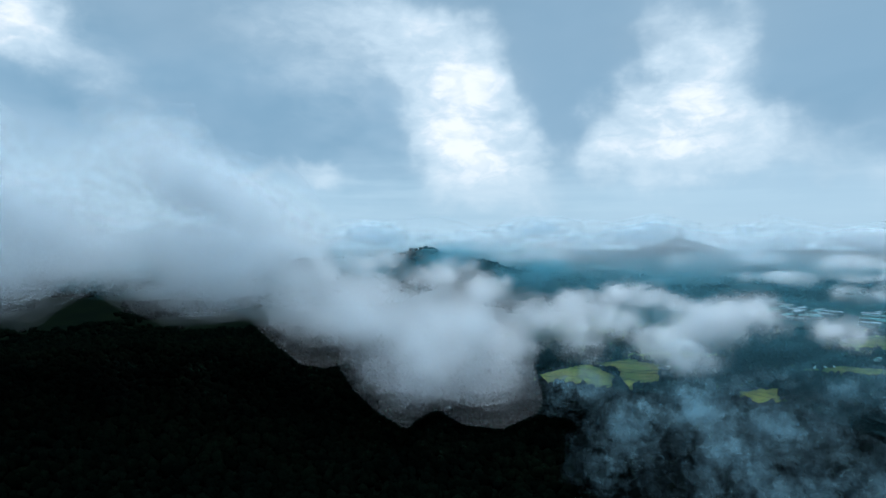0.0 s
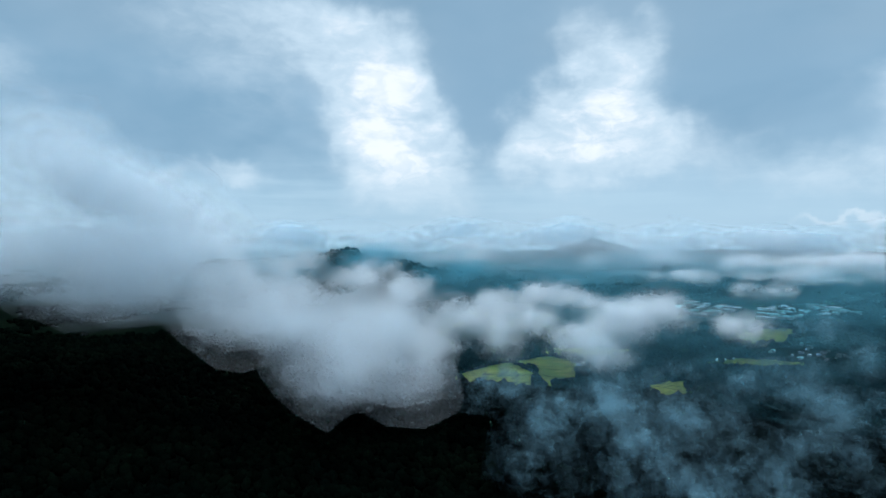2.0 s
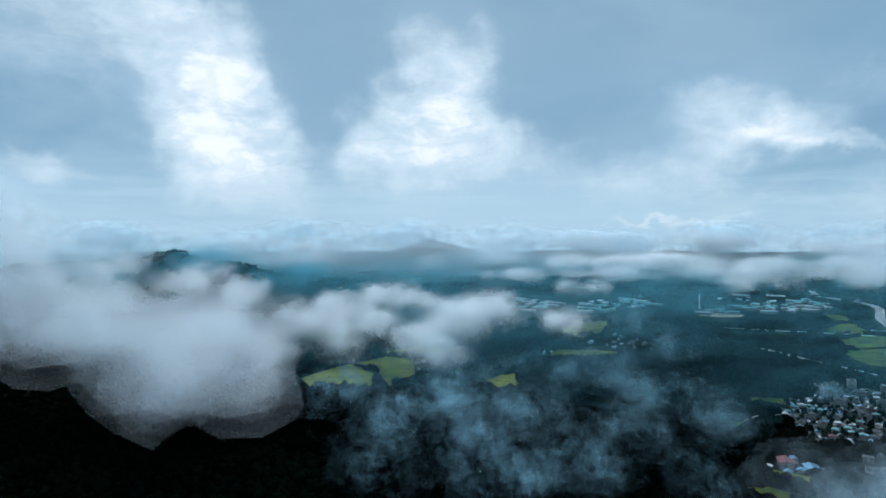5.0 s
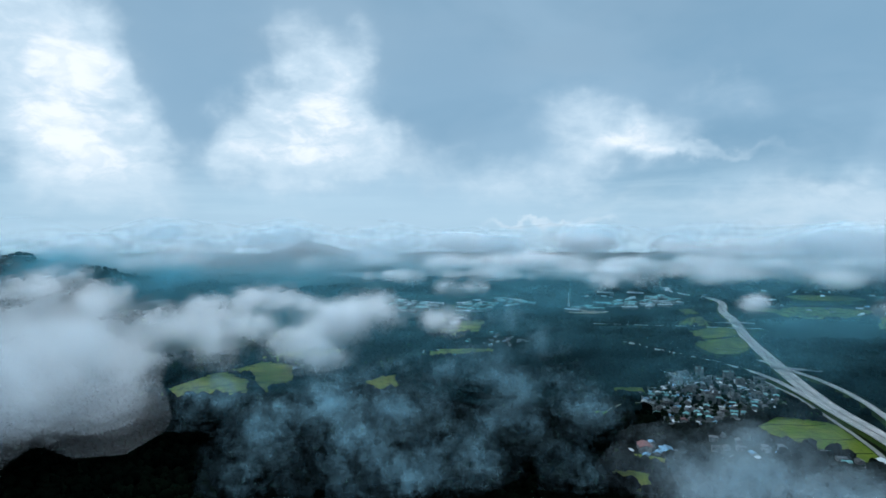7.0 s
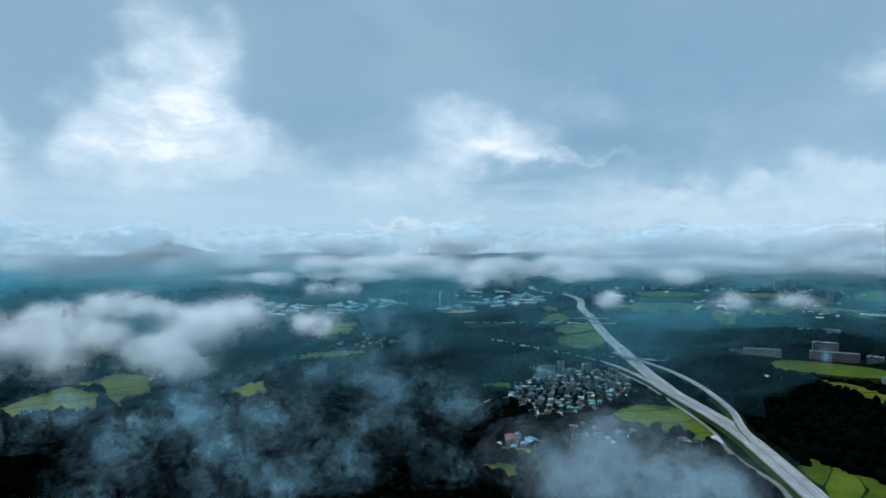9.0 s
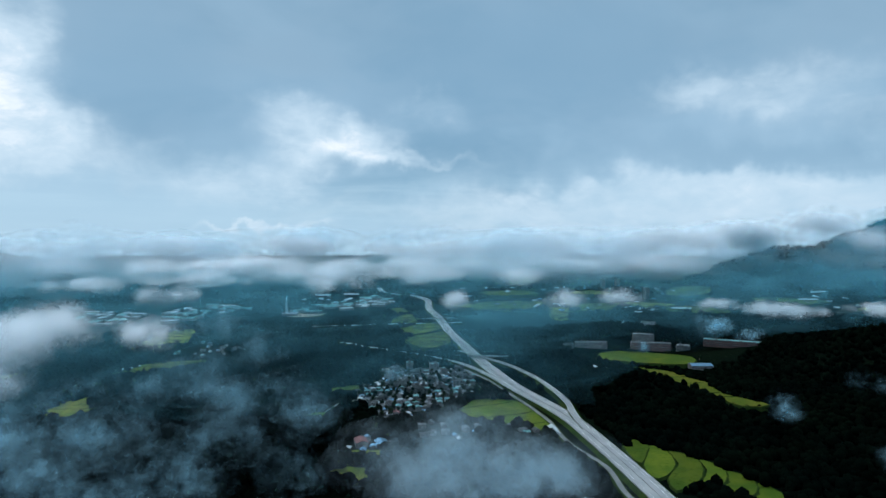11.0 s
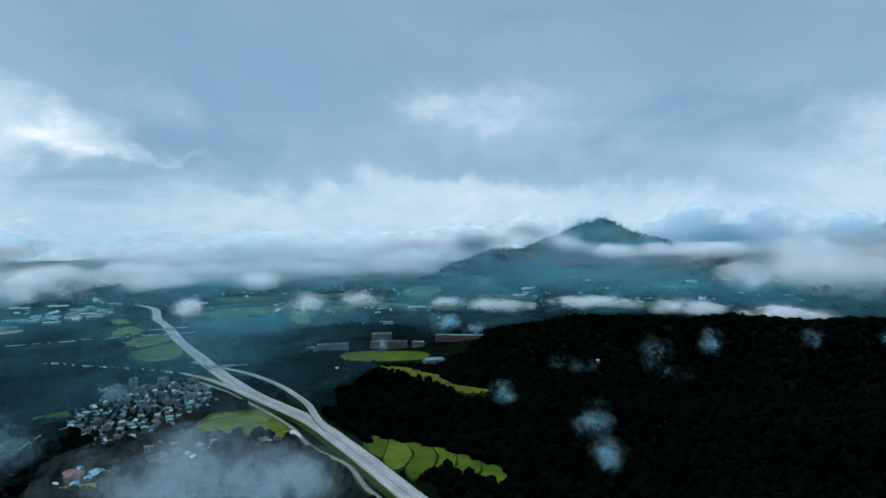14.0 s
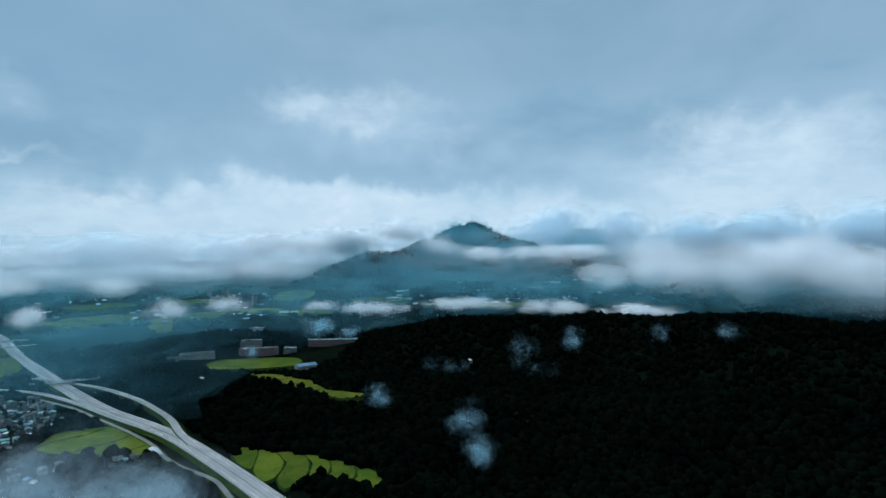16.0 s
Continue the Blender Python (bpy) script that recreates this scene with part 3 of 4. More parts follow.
def build_forest():
    rng = np.random.RandomState(11)
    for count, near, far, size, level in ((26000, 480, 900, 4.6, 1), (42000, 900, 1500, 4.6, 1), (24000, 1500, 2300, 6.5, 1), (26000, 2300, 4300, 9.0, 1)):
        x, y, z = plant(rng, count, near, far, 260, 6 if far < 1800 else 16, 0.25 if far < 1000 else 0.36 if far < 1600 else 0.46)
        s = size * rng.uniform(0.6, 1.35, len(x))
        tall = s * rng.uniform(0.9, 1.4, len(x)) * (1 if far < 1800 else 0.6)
        scatter("forest", np.stack([x, y, z + tall * 0.75], 1), s, tall, level, LEAF, "dense wet forest covering the hills, shade put into its dark green", "forest", rng, wob=0.34)


build_forest()



# ---- buildings ----
def window_mesh():
    """A shallow window: frame lip and glass set back, one metre square, centred, facing -y."""
    verts = [(-0.5, 0, -0.5), (0.5, 0, -0.5), (0.5, 0, 0.5), (-0.5, 0, 0.5), (-0.44, 0.06, -0.44), (0.44, 0.06, -0.44), (0.44, 0.06, 0.44), (-0.44, 0.06, 0.44)]
    verts = [(x, y - 0.08, z) for x, y, z in verts]
    return mesh_of("window", verts, [(4, 5, 6, 7), (0, 1, 5, 4), (1, 2, 6, 5), (2, 3, 7, 6), (3, 0, 4, 7)], [GLASS])


WINDOW = window_mesh()


def windows(thing, w, d, floors, storey, every, base=0.0, wide=1.6, tall=1.5):
    for side in (0, 1):
        for k in range(floors):
            count = max(1, int(w / every))
            for j in range(count):
                ob = new("window", WINDOW)
                ob.parent = thing
                x = (j + 0.5) / count * w - w / 2
                ob.matrix_basis = pose(x, -d / 2 if not side else d / 2, base + (k + 0.55) * storey, 0, 0, 0 if not side else 180) @ Matrix.Diagonal((wide, 1, tall, 1))


def gable_house(name, label, w, d, h, pitch, wall, roof, category="house", group="houses in the village", panes=3.2, floors=1):
    """Walls with gables, an overhanging roof of two slabs with a ridge, a door and windows."""
    thing = tagged(new(name), label, category, group)
    rise = d / 2 * pitch
    bm = bmesh.new()
    pts = [(-w / 2, -d / 2, -1.5), (-w / 2, d / 2, -1.5), (-w / 2, d / 2, h), (-w / 2, 0, h + rise), (-w / 2, -d / 2, h)]
    left = [bm.verts.new(p) for p in pts]
    right = [bm.verts.new((-p[0], p[1], p[2])) for p in pts]
    bm.faces.new(left)
    bm.faces.new(right[::-1])
    for a in range(5):
        b = (a + 1) % 5
        bm.faces.new((left[a], right[a], right[b], left[b]))
    part("wall", bm, wall, thing)
    o, t = 0.6, 0.22
    bm = bmesh.new()
    for s in (-1, 1):
        low, lift = s * (d / 2 + o), h - o * pitch
        ring = [(low, lift + 0.03), (0, h + rise + 0.03), (0, h + rise + t + 0.03), (low, lift + t + 0.03)]
        a = [bm.verts.new((-w / 2 - o, y, z)) for y, z in ring]
        b = [bm.verts.new((w / 2 + o, y, z)) for y, z in ring]
        bm.faces.new(a)
        bm.faces.new(b[::-1])
        for k in range(4):
            bm.faces.new((a[k], b[k], b[(k + 1) % 4], a[(k + 1) % 4]))
    box(bm, -w / 2 - o, -0.2, h + rise + t, w / 2 + o, 0.2, h + rise + t + 0.18)
    part("roof", bm, roof, thing)
    part("door", box(bmesh.new(), w * 0.1, -d / 2 - 0.06, 0, w * 0.1 + 1.1, -d / 2 + 0.05, 2.1), BARK, thing)
    if panes:
        windows(thing, w, d, floors, h / floors, panes)
    return thing


def flat_block(name, label, w, d, floors, wall, roof, storey=3.3, every=4.0, category="building", group="", stair=True):
    """A flat-roofed block with a parapet, slab edges, rows of windows and a stair head."""
    thing = tagged(new(name), label, category, group)
    h = floors * storey
    part("wall", box(bmesh.new(), -w / 2, -d / 2, -2, w / 2, d / 2, h), wall, thing)
    bm = bmesh.new()
    for x0, y0, x1, y1 in ((-w / 2 - 0.2, -d / 2 - 0.2, w / 2 + 0.2, -d / 2 + 0.2), (-w / 2 - 0.2, d / 2 - 0.2, w / 2 + 0.2, d / 2 + 0.2), (-w / 2 - 0.2, -d / 2 + 0.2, -w / 2 + 0.2, d / 2 - 0.2), (w / 2 - 0.2, -d / 2 + 0.2, w / 2 + 0.2, d / 2 - 0.2)):
        box(bm, x0, y0, h - 0.1, x1, y1, h + 0.9)
    part("parapet", bm, PLASTER, thing)
    part("roof", box(bmesh.new(), -w / 2 + 0.2, -d / 2 + 0.2, h - 0.1, w / 2 - 0.2, d / 2 - 0.2, h + 0.15), roof, thing)
    for k in range(1, floors):
        part("slab_edge", box(bmesh.new(), -w / 2 - 0.12, -d / 2 - 0.12, k * storey - 0.2, w / 2 + 0.12, d / 2 + 0.12, k * storey + 0.15), PLASTER, thing)
    if stair:
        part("stair_head", box(bmesh.new(), -w * 0.3, -d * 0.25, h + 0.15, -w * 0.3 + 4, d * 0.25, h + 3, 0.1), PLASTER, thing)
    windows(thing, w, d, floors, storey, every, wide=2.4, tall=1.6)
    return thing


def drop(thing, x, y, turn):
    thing.matrix_basis = pose(x, y, float(height(x, y)), 0, 0, turn)
    return thing


def settle(templates, spots, rng, turns):
    """Copies of the templates over the spots; each template takes the first spots itself."""
    for k, (x, y) in enumerate(spots):
        turn = turns[k % len(turns)] + rng.uniform(-12, 12)
        m = pose(x, y, float(height(x, y)), 0, 0, turn)
        if k < len(templates):
            templates[k].matrix_basis = m
        else:
            copy_thing(templates[int(rng.rand() ** 1.2 * len(templates))] if len(templates) != 8 else templates[(0, 1, 1, 2, 0, 2, 1, 6, 4, 5, 6, 4, 7, 5, 1)[rng.randint(15)]], m)


def spread(rng, corners, count, apart):
    xs, ys = zip(*corners)
    got = []
    for _ in range(count * 40):
        x, y = rng.uniform(min(xs), max(xs)), rng.uniform(min(ys), max(ys))
        if len(got) < count and inside(corners, x, y) and all((x - a) ** 2 + (y - b) ** 2 > apart ** 2 for a, b in got):
            if not any(near_line(l, np.array(x), np.array(y), w) for l, w in ((HIGHWAY, 22), (RAMP_WEST, 14), (RAMP_EAST, 14), (LOCAL, 10), (VIADUCT, 12))):
                got.append((x, y))
    return got


def build_village():
    rng = np.random.RandomState(21)
    mk = gable_house
    models = [mk("house", "small village house with a blue sheet roof", 7.6, 6, 2.7, 0.4, PLASTER, ROOF_BLUE), mk("house", "small village house with a grey tiled roof", 8.5, 6.4, 2.7, 0.42, PLASTER, ROOF_GREY),
              mk("house", "long low house with a dark tiled roof", 11, 5.8, 2.7, 0.4, PLASTER, ROOF_GREY), mk("house", "village house with a rust-red roof", 8.5, 6.6, 2.8, 0.4, PLASTER, ROOF_RED),
              mk("house", "village house with a pale metal roof", 9, 6, 2.7, 0.3, PLASTER, ROOF_WHITE), mk("house", "grey house with a teal sheet roof", 8, 6.4, 5.0, 0.3, PLASTER, ROOF_TEAL, floors=2),
              mk("house", "two-storey house with a dark grey roof", 9, 7, 5.2, 0.3, PLASTER, ROOF_GREY, floors=2), mk("shed", "small grey sheet-roofed shed among the houses", 6, 4.5, 2.6, 0.3, PLASTER, ROOF_GREY, "shed", panes=0)]
    spots = spread(rng, VILLAGE, 215, 9.5)
    for corners, count in HAMLETS:
        spots += spread(rng, corners, count, 14)
    settle(models, spots, rng, (38, 52, 128, 40))
    blocks = [flat_block("apartment_block", "pale three-storey village building with a flat roof", 15, 11, 3, PLASTER, ROOF_GREY, group="village blocks"), flat_block("apartment_block", "grey four-storey village building with a flat roof", 14, 11, 4, PLASTER, ROOF_TEAL, group="village blocks"),
              flat_block("apartment_block", "pale two-storey village building with a white roof", 18, 10, 2, PLASTER, ROOF_WHITE, group="village blocks")]
    settle(blocks, spread(rng, [(760, 590), (860, 640), (900, 590), (895, 515), (810, 470), (740, 520)], 16, 24), rng, (40, 130))
    drop(gable_house("farmhouse", "large two-storey house with a red roof below the wood", 18, 12, 6, 0.35, PLASTER, ROOF_RED, group="", floors=2), 520, 436, 50)
    drop(gable_house("farm_shed", "broad shed with a bright blue sheet roof", 16, 12, 4.5, 0.25, PLASTER, ROOF_BLUE, "shed", ""), 532, 418, 50)
    drop(gable_house("greenhouse", "long white film-covered greenhouse by the paddy", 28, 8, 2.4, 0.5, FILM, FILM, "greenhouse", "", 0), 678, 283, 35)
    drop(gable_house("greenhouse", "long white film-covered greenhouse among yellow fields", 60, 16, 3, 0.4, FILM, FILM, "greenhouse", "", 0), 597, 1012, 3)
    drop(flat_block("warehouse", "white block standing alone in the paddies", 16, 12, 3, ROOF_WHITE, ROOF_WHITE, every=5), 350, 990, 20)
    drop(gable_house("hall", "white sheet-roofed hall at the forest edge", 28, 12, 5, 0.3, PLASTER, ROOF_WHITE, "hall", "", 4), 1010, 340, 70)


def build_town():
    """Sheds and halls of the far industrial estate and the scattered farms."""
    rng = np.random.RandomState(31)
    mk = gable_house
    halls = [mk("factory_hall", "long pale sheet-metal factory hall", 44, 18, 7, 0.2, PLASTER, ROOF_WHITE, "factory", "halls of the industrial estate", 8), mk("factory_hall", "long factory hall with a blue-grey roof", 40, 18, 7, 0.2, PLASTER, ROOF_TEAL, "factory", "halls of the industrial estate", 8),
             mk("factory_hall", "broad factory hall with a grey roof", 52, 24, 8, 0.18, PLASTER, ROOF_TEAL, "factory", "halls of the industrial estate", 9)]
    spots = []
    for corners, count in (([(1490, 1440), (1900, 1500), (1780, 1320), (1480, 1270)], 44), ([(1000, 1480), (1340, 1580), (1370, 1740), (1180, 1740)], 44), ([(900, 1560), (1080, 1720), (1000, 1850), (820, 1700)], 20), ([(1240, 1380), (1400, 1400), (1400, 1300), (1260, 1320)], 4)):
        spots += spread(rng, corners, count, 44)
    settle(halls, spots, rng, (40, 130))
    farms = [mk("farmhouse", "distant farmhouse with a blue roof", 14, 10, 4, 0.4, PLASTER, ROOF_BLUE, group="farms on the far slope"), mk("farmhouse", "distant farmhouse with a pale roof", 18, 11, 4, 0.35, PLASTER, ROOF_WHITE, group="farms on the far slope"),
             mk("farmhouse", "distant farmhouse with a dark roof", 15, 10, 4, 0.4, PLASTER, ROOF_GREY, group="farms on the far slope"), mk("greenhouse", "long pale greenhouse on the far slope", 60, 12, 3, 0.4, FILM, FILM, "greenhouse", "farms on the far slope", 0)]
    spots = spread(rng, [at(87, 2350), at(87, 3100), at(98, 3250), at(110, 3000), at(110, 2300)], 70, 45) + spread(rng, [(1750, 600), (2050, 1500), (2500, 1300), (2700, 600), (2300, 250)], 60, 50) + spread(rng, [(1350, 1500), (1700, 1900), (2000, 1700), (1600, 1250)], 14, 50)
    settle(farms, spots, rng, (20, 75, 110))
    drop(mk("hall", "wide hall with a rust-red roof on the far slope", 60, 40, 9, 0.25, PLASTER, ROOF_RED, "hall", "", 8), 2725, -490, 60)
    drop(mk("hall", "wide hall with a white roof on the far slope", 55, 34, 8, 0.2, PLASTER, ROOF_WHITE, "hall", "", 8), 2830, -600, 60)
    tall = [flat_block("apartment_tower", "far pale apartment tower in the valley", 26, 14, 12, PLASTER, ROOF_GREY, group="far apartment towers", every=5)]
    settle(tall, [(2550, 850), (2580, 800), (2350, 620)], rng, (30,))


def build_school():
    drop(flat_block("school_building", "long red-brick school building with four storeys", 74, 16, 4, BRICK, ROOF_GREY, 3.5, 4.2, "school"), 1252, 322, -70)
    drop(flat_block("school_building", "pale six-storey school block behind the brick wing", 40, 14, 6, PLASTER, ROOF_WHITE, 3.5, 4.2, "school"), 1285, 345, -70)
    drop(flat_block("school_building", "grey school wing with three storeys", 60, 15, 3, PLASTER, ROOF_GREY, 3.5, 4.2, "school"), 1185, 418, -60)
    drop(flat_block("school_building", "small pale school annexe", 24, 12, 3, PLASTER, ROOF_WHITE, 3.3, 4.2, "school"), 1255, 262, -75)
    drop(flat_block("school_building", "long brick school wing half hidden in mist", 95, 16, 3, BRICK, ROOF_TEAL, 3.5, 4.2, "school"), 1240, 175, -85)
    drop(flat_block("school_building", "low grey annexe beside the school", 30, 12, 2, PLASTER, ROOF_GREY, 3.3, 4.2, "school"), 1150, 455, -60)
    drop(gable_house("gymnasium", "gymnasium with a broad pale blue roof", 34, 22, 8, 0.25, PLASTER, ROOF_BLUE, "gymnasium", "", 4), 1118, 206, -60)
    drop(flat_block("dormitory", "white building on the slope above the school", 34, 13, 4, ROOF_WHITE, ROOF_WHITE, 3.2, 4.2), 1525, 398, -70)
    drop(flat_block("dormitory", "small white building above the school", 20, 12, 2, ROOF_WHITE, ROOF_WHITE, 3.2, 4.2), 1490, 440, -70)
    drop(gable_house("house", "white-roofed house at the edge of the wood", 22, 12, 4, 0.3, PLASTER, ROOF_WHITE, group=""), 1455, 120, -80)
    for x, y, w, mat in ((1060, -38, 12, ROOF_WHITE), (1055, -80, 16, ROOF_WHITE), (1050, -96, 9, ROOF_RED)):
        drop(gable_house("house", "lone pale-roofed house in the dark wood", w, 8, 3.2, 0.4, PLASTER, mat, group=""), x, y, 80)
    for az, r, w, turn, mat in ((119.9, 742, 14, 30, ROOF_WHITE), (121.2, 752, 13, 70, ROOF_TEAL), (122.0, 745, 10, 20, ROOF_WHITE)):
        x, y = at(az, r)
        drop(gable_house("hill_house", "pale teal-roofed house alone on the dark wooded hill", w, 9, 3.6, 0.35, PLASTER, mat, group="", category="house"), x, y, turn)


def mast(name, label, x, y, tall, foot, turn=0):
    """A lattice mast: four tapering legs, rungs and an aerial."""
    thing = tagged(new(name), label, "mast")
    z0 = float(height(x, y))

    def bar(bm, a, b, r):
        d = Vector(b) - Vector(a)
        m = Matrix.Translation((Vector(a) + Vector(b)) / 2) @ d.to_track_quat("Z", "Y").to_matrix().to_4x4()
        bmesh.ops.create_cone(bm, segments=6, radius1=r, radius2=r, depth=d.length, cap_ends=True, matrix=m)
    for sx, sy in ((1, 1), (1, -1), (-1, 1), (-1, -1)):
        bm = bmesh.new()
        bar(bm, (sx * foot, sy * foot, -2), (sx * foot * 0.25, sy * foot * 0.25, tall * 0.85), foot * 0.16)
        part("leg", bm, STEEL, thing)
    for k in range(1, 8):
        f, h = foot * (1 - 0.75 * k / 8), tall * 0.85 * k / 8
        bm = bmesh.new()
        for a, b in (((f, f), (f, -f)), ((f, -f), (-f, -f)), ((-f, -f), (-f, f)), ((-f, f), (f, f))):
            bar(bm, (*a, h), (*b, h), foot * 0.07)
        part("brace", bm, STEEL, thing)
    bm = bmesh.new()
    bar(bm, (0, 0, tall * 0.82), (0, 0, tall), foot * 0.22)
    part("aerial", bm, PAINT, thing)
    bm = bmesh.new()
    box(bm, -foot * 0.5, -foot * 0.5, tall * 0.84, foot * 0.5, foot * 0.5, tall * 0.87)
    part("platform", bm, STEEL, thing)
    thing.matrix_basis = pose(x, y, z0, 0, 0, turn)


def bridge(label, a, b, wide, z):
    """An overpass: deck, two parapets and round piers."""
    thing = tagged(new("bridge"), label, "bridge", kind="structure")
    line = smooth_line([a, ((a[0] + b[0]) / 2, (a[1] + b[1]) / 2), b], 8)
    h = wide / 2
    strip("deck", line, [(-h, z - 1.2), (-h, z), (h, z), (h, z - 1.2), (-h, z - 1.2)], CONCRETE, thing)
    for u in (-h, h):
        strip("parapet", line, [(u - 0.15, z), (u - 0.15, z + 1.1), (u + 0.15, z + 1.1), (u + 0.15, z)], CONCRETE, thing)
    for k in (0.12, 0.38, 0.62, 0.88):
        p = (a[0] + (b[0] - a[0]) * k, a[1] + (b[1] - a[1]) * k)
        bm = bmesh.new()
        bmesh.ops.create_cone(bm, segments=10, radius1=1.0, radius2=1.0, depth=z + 1, cap_ends=True, matrix=Matrix.Translation((p[0], p[1], z / 2 - 1.5)))
        part("pier", bm, CONCRETE, thing)


build_village()
build_town()
build_school()
mast("lattice_mast", "tall pale lattice mast beside the industrial estate", 1310, 1380, 52, 3.2, 20)
mast("summit_aerial", "slender aerial mast on the mountain summit", *at(94.4, 4000), 50, 3.0, 10)
bridge("pale concrete overpass crossing the highway", (1400, 960), (1470, 900), 9, 7.5)
bridge("pale concrete overpass carrying the slip road over the highway", (985, 610), (1040, 520), 9, 7.0)


def tree_model(seed):
    """A broadleaf tree: tapered trunk, limbs and a ragged crown of clumps."""
    rng = random.Random(seed)
    thing = tagged(new("tree"), "dark green broadleaf tree beside the fields", "tree", "trees beside fields and houses")
    bm = bmesh.new()
    bmesh.ops.create_cone(bm, segments=7, radius1=0.32, radius2=0.14, depth=5, cap_ends=True, matrix=Matrix.Translation((0, 0, 2.2)))
    for k in range(4):
        m = Matrix.Translation((0, 0, 3.4 + 0.3 * k)) @ Euler((radians(rng.uniform(35, 60)), 0, k * 1.6 + rng.random())).to_matrix().to_4x4() @ Matrix.Translation((0, 0, 1.2))
        bmesh.ops.create_cone(bm, segments=5, radius1=0.14, radius2=0.05, depth=2.4, cap_ends=True, matrix=m)
    part("trunk", bm, BARK, thing)
    bm = bmesh.new()
    for k in range(30):
        d = Vector((rng.gauss(0, 1), rng.gauss(0, 1), rng.gauss(0, 1))).normalized() * rng.uniform(0.5, 1.0)
        size = rng.uniform(0.7, 1.25)
        m = Matrix.Translation((d.x * 2.6, d.y * 2.6, 6 + d.z * 2.4)) @ Euler((rng.random() * 3, rng.random() * 3, 0)).to_matrix().to_4x4() @ Matrix.Diagonal((size, size * 0.9, size * 0.7, 1))
        bmesh.ops.create_icosphere(bm, subdivisions=1, radius=1, matrix=m)
    for v in bm.verts:
        v.co += Vector((rng.uniform(-0.2, 0.2), rng.uniform(-0.2, 0.2), rng.uniform(-0.2, 0.2)))
    part("crown", bm, LEAF_LIGHT, thing)
    return thing


def build_trees():
    rng = np.random.RandomState(51)
    models = [tree_model(k) for k in range(3)]
    spots = []
    for _, _, corners in FIELDS[:16]:
        line = smooth_line(corners, 16, True)
        mid = line.mean(0)
        for p in line:
            if rng.rand() < 0.28:
                q = p + (p - mid) / np.hypot(*(p - mid)) * rng.uniform(5, 11)
                if not any(near_line(l, q[0], q[1], w) for l, w in ((HIGHWAY, 18), (RAMP_WEST, 10), (RAMP_EAST, 10), (LOCAL, 6))):
                    spots.append((q[0], q[1]))
    spots += spread(rng, VILLAGE, 130, 10)
    settle(models, spots[-130:] + spots[:150], rng, (0, 70, 160, 250))


build_trees()

# ---- clouds ----
def cloud(name, label, blobs, puff, count, strength, mat, seed, level=2, shells=(1.0, 0.6), flat=0.7, feather=0.24):
    """Puffs of nested shells gathered in ellipsoids: azimuth, elevation, range, half width, half depth, half height (degrees and metres)."""
    rng = np.random.RandomState(seed)
    weight = np.array([b[3] * b[5] for b in blobs], float)
    spots, sizes, thick = [], [], []
    for b, share in zip(blobs, weight / weight.sum()):
        az, el, r, wide, deep, high = b
        cx, cy = at(az, r)
        cz = EYE + r * math.tan(radians(el))
        ox, oy = math.cos(radians(az)), -math.sin(radians(az))
        fx, fy = math.sin(radians(az)), math.cos(radians(az))
        n = max(4, int(count * share))
        cores = rng.normal(size=(max(4, n // 5), 3))
        cores *= (rng.rand(len(cores), 1) ** 0.4) / np.linalg.norm(cores, axis=1)[:, None] * 0.85
        for _ in range(n):
            d = cores[rng.randint(len(cores))] + rng.normal(size=3) * feather
            p = (cx + ox * d[0] * wide + fx * d[1] * deep, cy + oy * d[0] * wide + fy * d[1] * deep, cz + d[2] * high)
            s = puff * (0.35 + 0.9 * rng.rand() ** 1.5) * max(0.45, 1.15 - 0.5 * np.linalg.norm(d))
            for k, q in enumerate(shells):
                spots.append(p)
                sizes.append(s * q)
                thick.append(strength * (0.7, 1.3, 1.4)[k] * (1.0 if feather < 0.2 else min(1.15, max(0.2, 1.7 - 1.15 * np.linalg.norm(d)))))
    sizes = np.array(sizes)
    return scatter(name, spots, sizes, sizes * flat, level, mat, label, "cloud", rng, attr=thick, smooth=True, wob=0.3)


# great bank rising close by
cloud("cloud_bank", "large soft grey cloud bank over the dark forest", [
    (-30, 0, 780, 170, 110, 58), (-26, 5.5, 800, 100, 80, 54), (-38, 3, 800, 120, 100, 90), (-16, -1.5, 760, 130, 90, 52), (-9, -5, 740, 95, 80, 56), (-5, -9.5, 690, 70, 60, 48), (-2, -12.0, 640, 52, 50, 34),
    (1.5, -8, 760, 64, 60, 46), (-20, -3.0, 760, 140, 80, 42), (3, -12.0, 700, 44, 50, 26), (-33, -3.5, 760, 120, 80, 26), (-20, 3, 790, 90, 80, 36), (-11, 0, 780, 70, 70, 36)], 64, 470, 0.056, BANK_MIST, 3, feather=0.19)
cloud("cloud", "soft ragged grey-white cloud drifting low over the valley", [(5.5, -9, 900, 60, 50, 34), (9.5, -7, 1000, 70, 50, 30), (4, -5, 1100, 80, 50, 28), (12.5, -9, 980, 50, 40, 24), (0, -3.5, 1300, 90, 60, 30), (-6, -2.2, 1500, 110, 60, 30)], 42, 280, 0.085, MIST, 4)
cloud("cloud", "bright billowing low cloud above yellow paddies", [(22.5, -8, 1100, 66, 50, 36), (26, -6.5, 1150, 66, 50, 28), (19, -9.5, 1020, 46, 40, 26), (21.5, -10.5, 1000, 40, 40, 18)], 40, 240, 0.095, MIST, 5)
cloud("cloud", "small puffy white cloud over the valley", [(16.5, -5.6, 1350, 76, 60, 26), (12, -6.2, 1250, 60, 50, 26), (20, -6, 1400, 44, 40, 18), (15, -8.0, 1100, 44, 40, 20)], 38, 230, 0.09, MIST, 6)
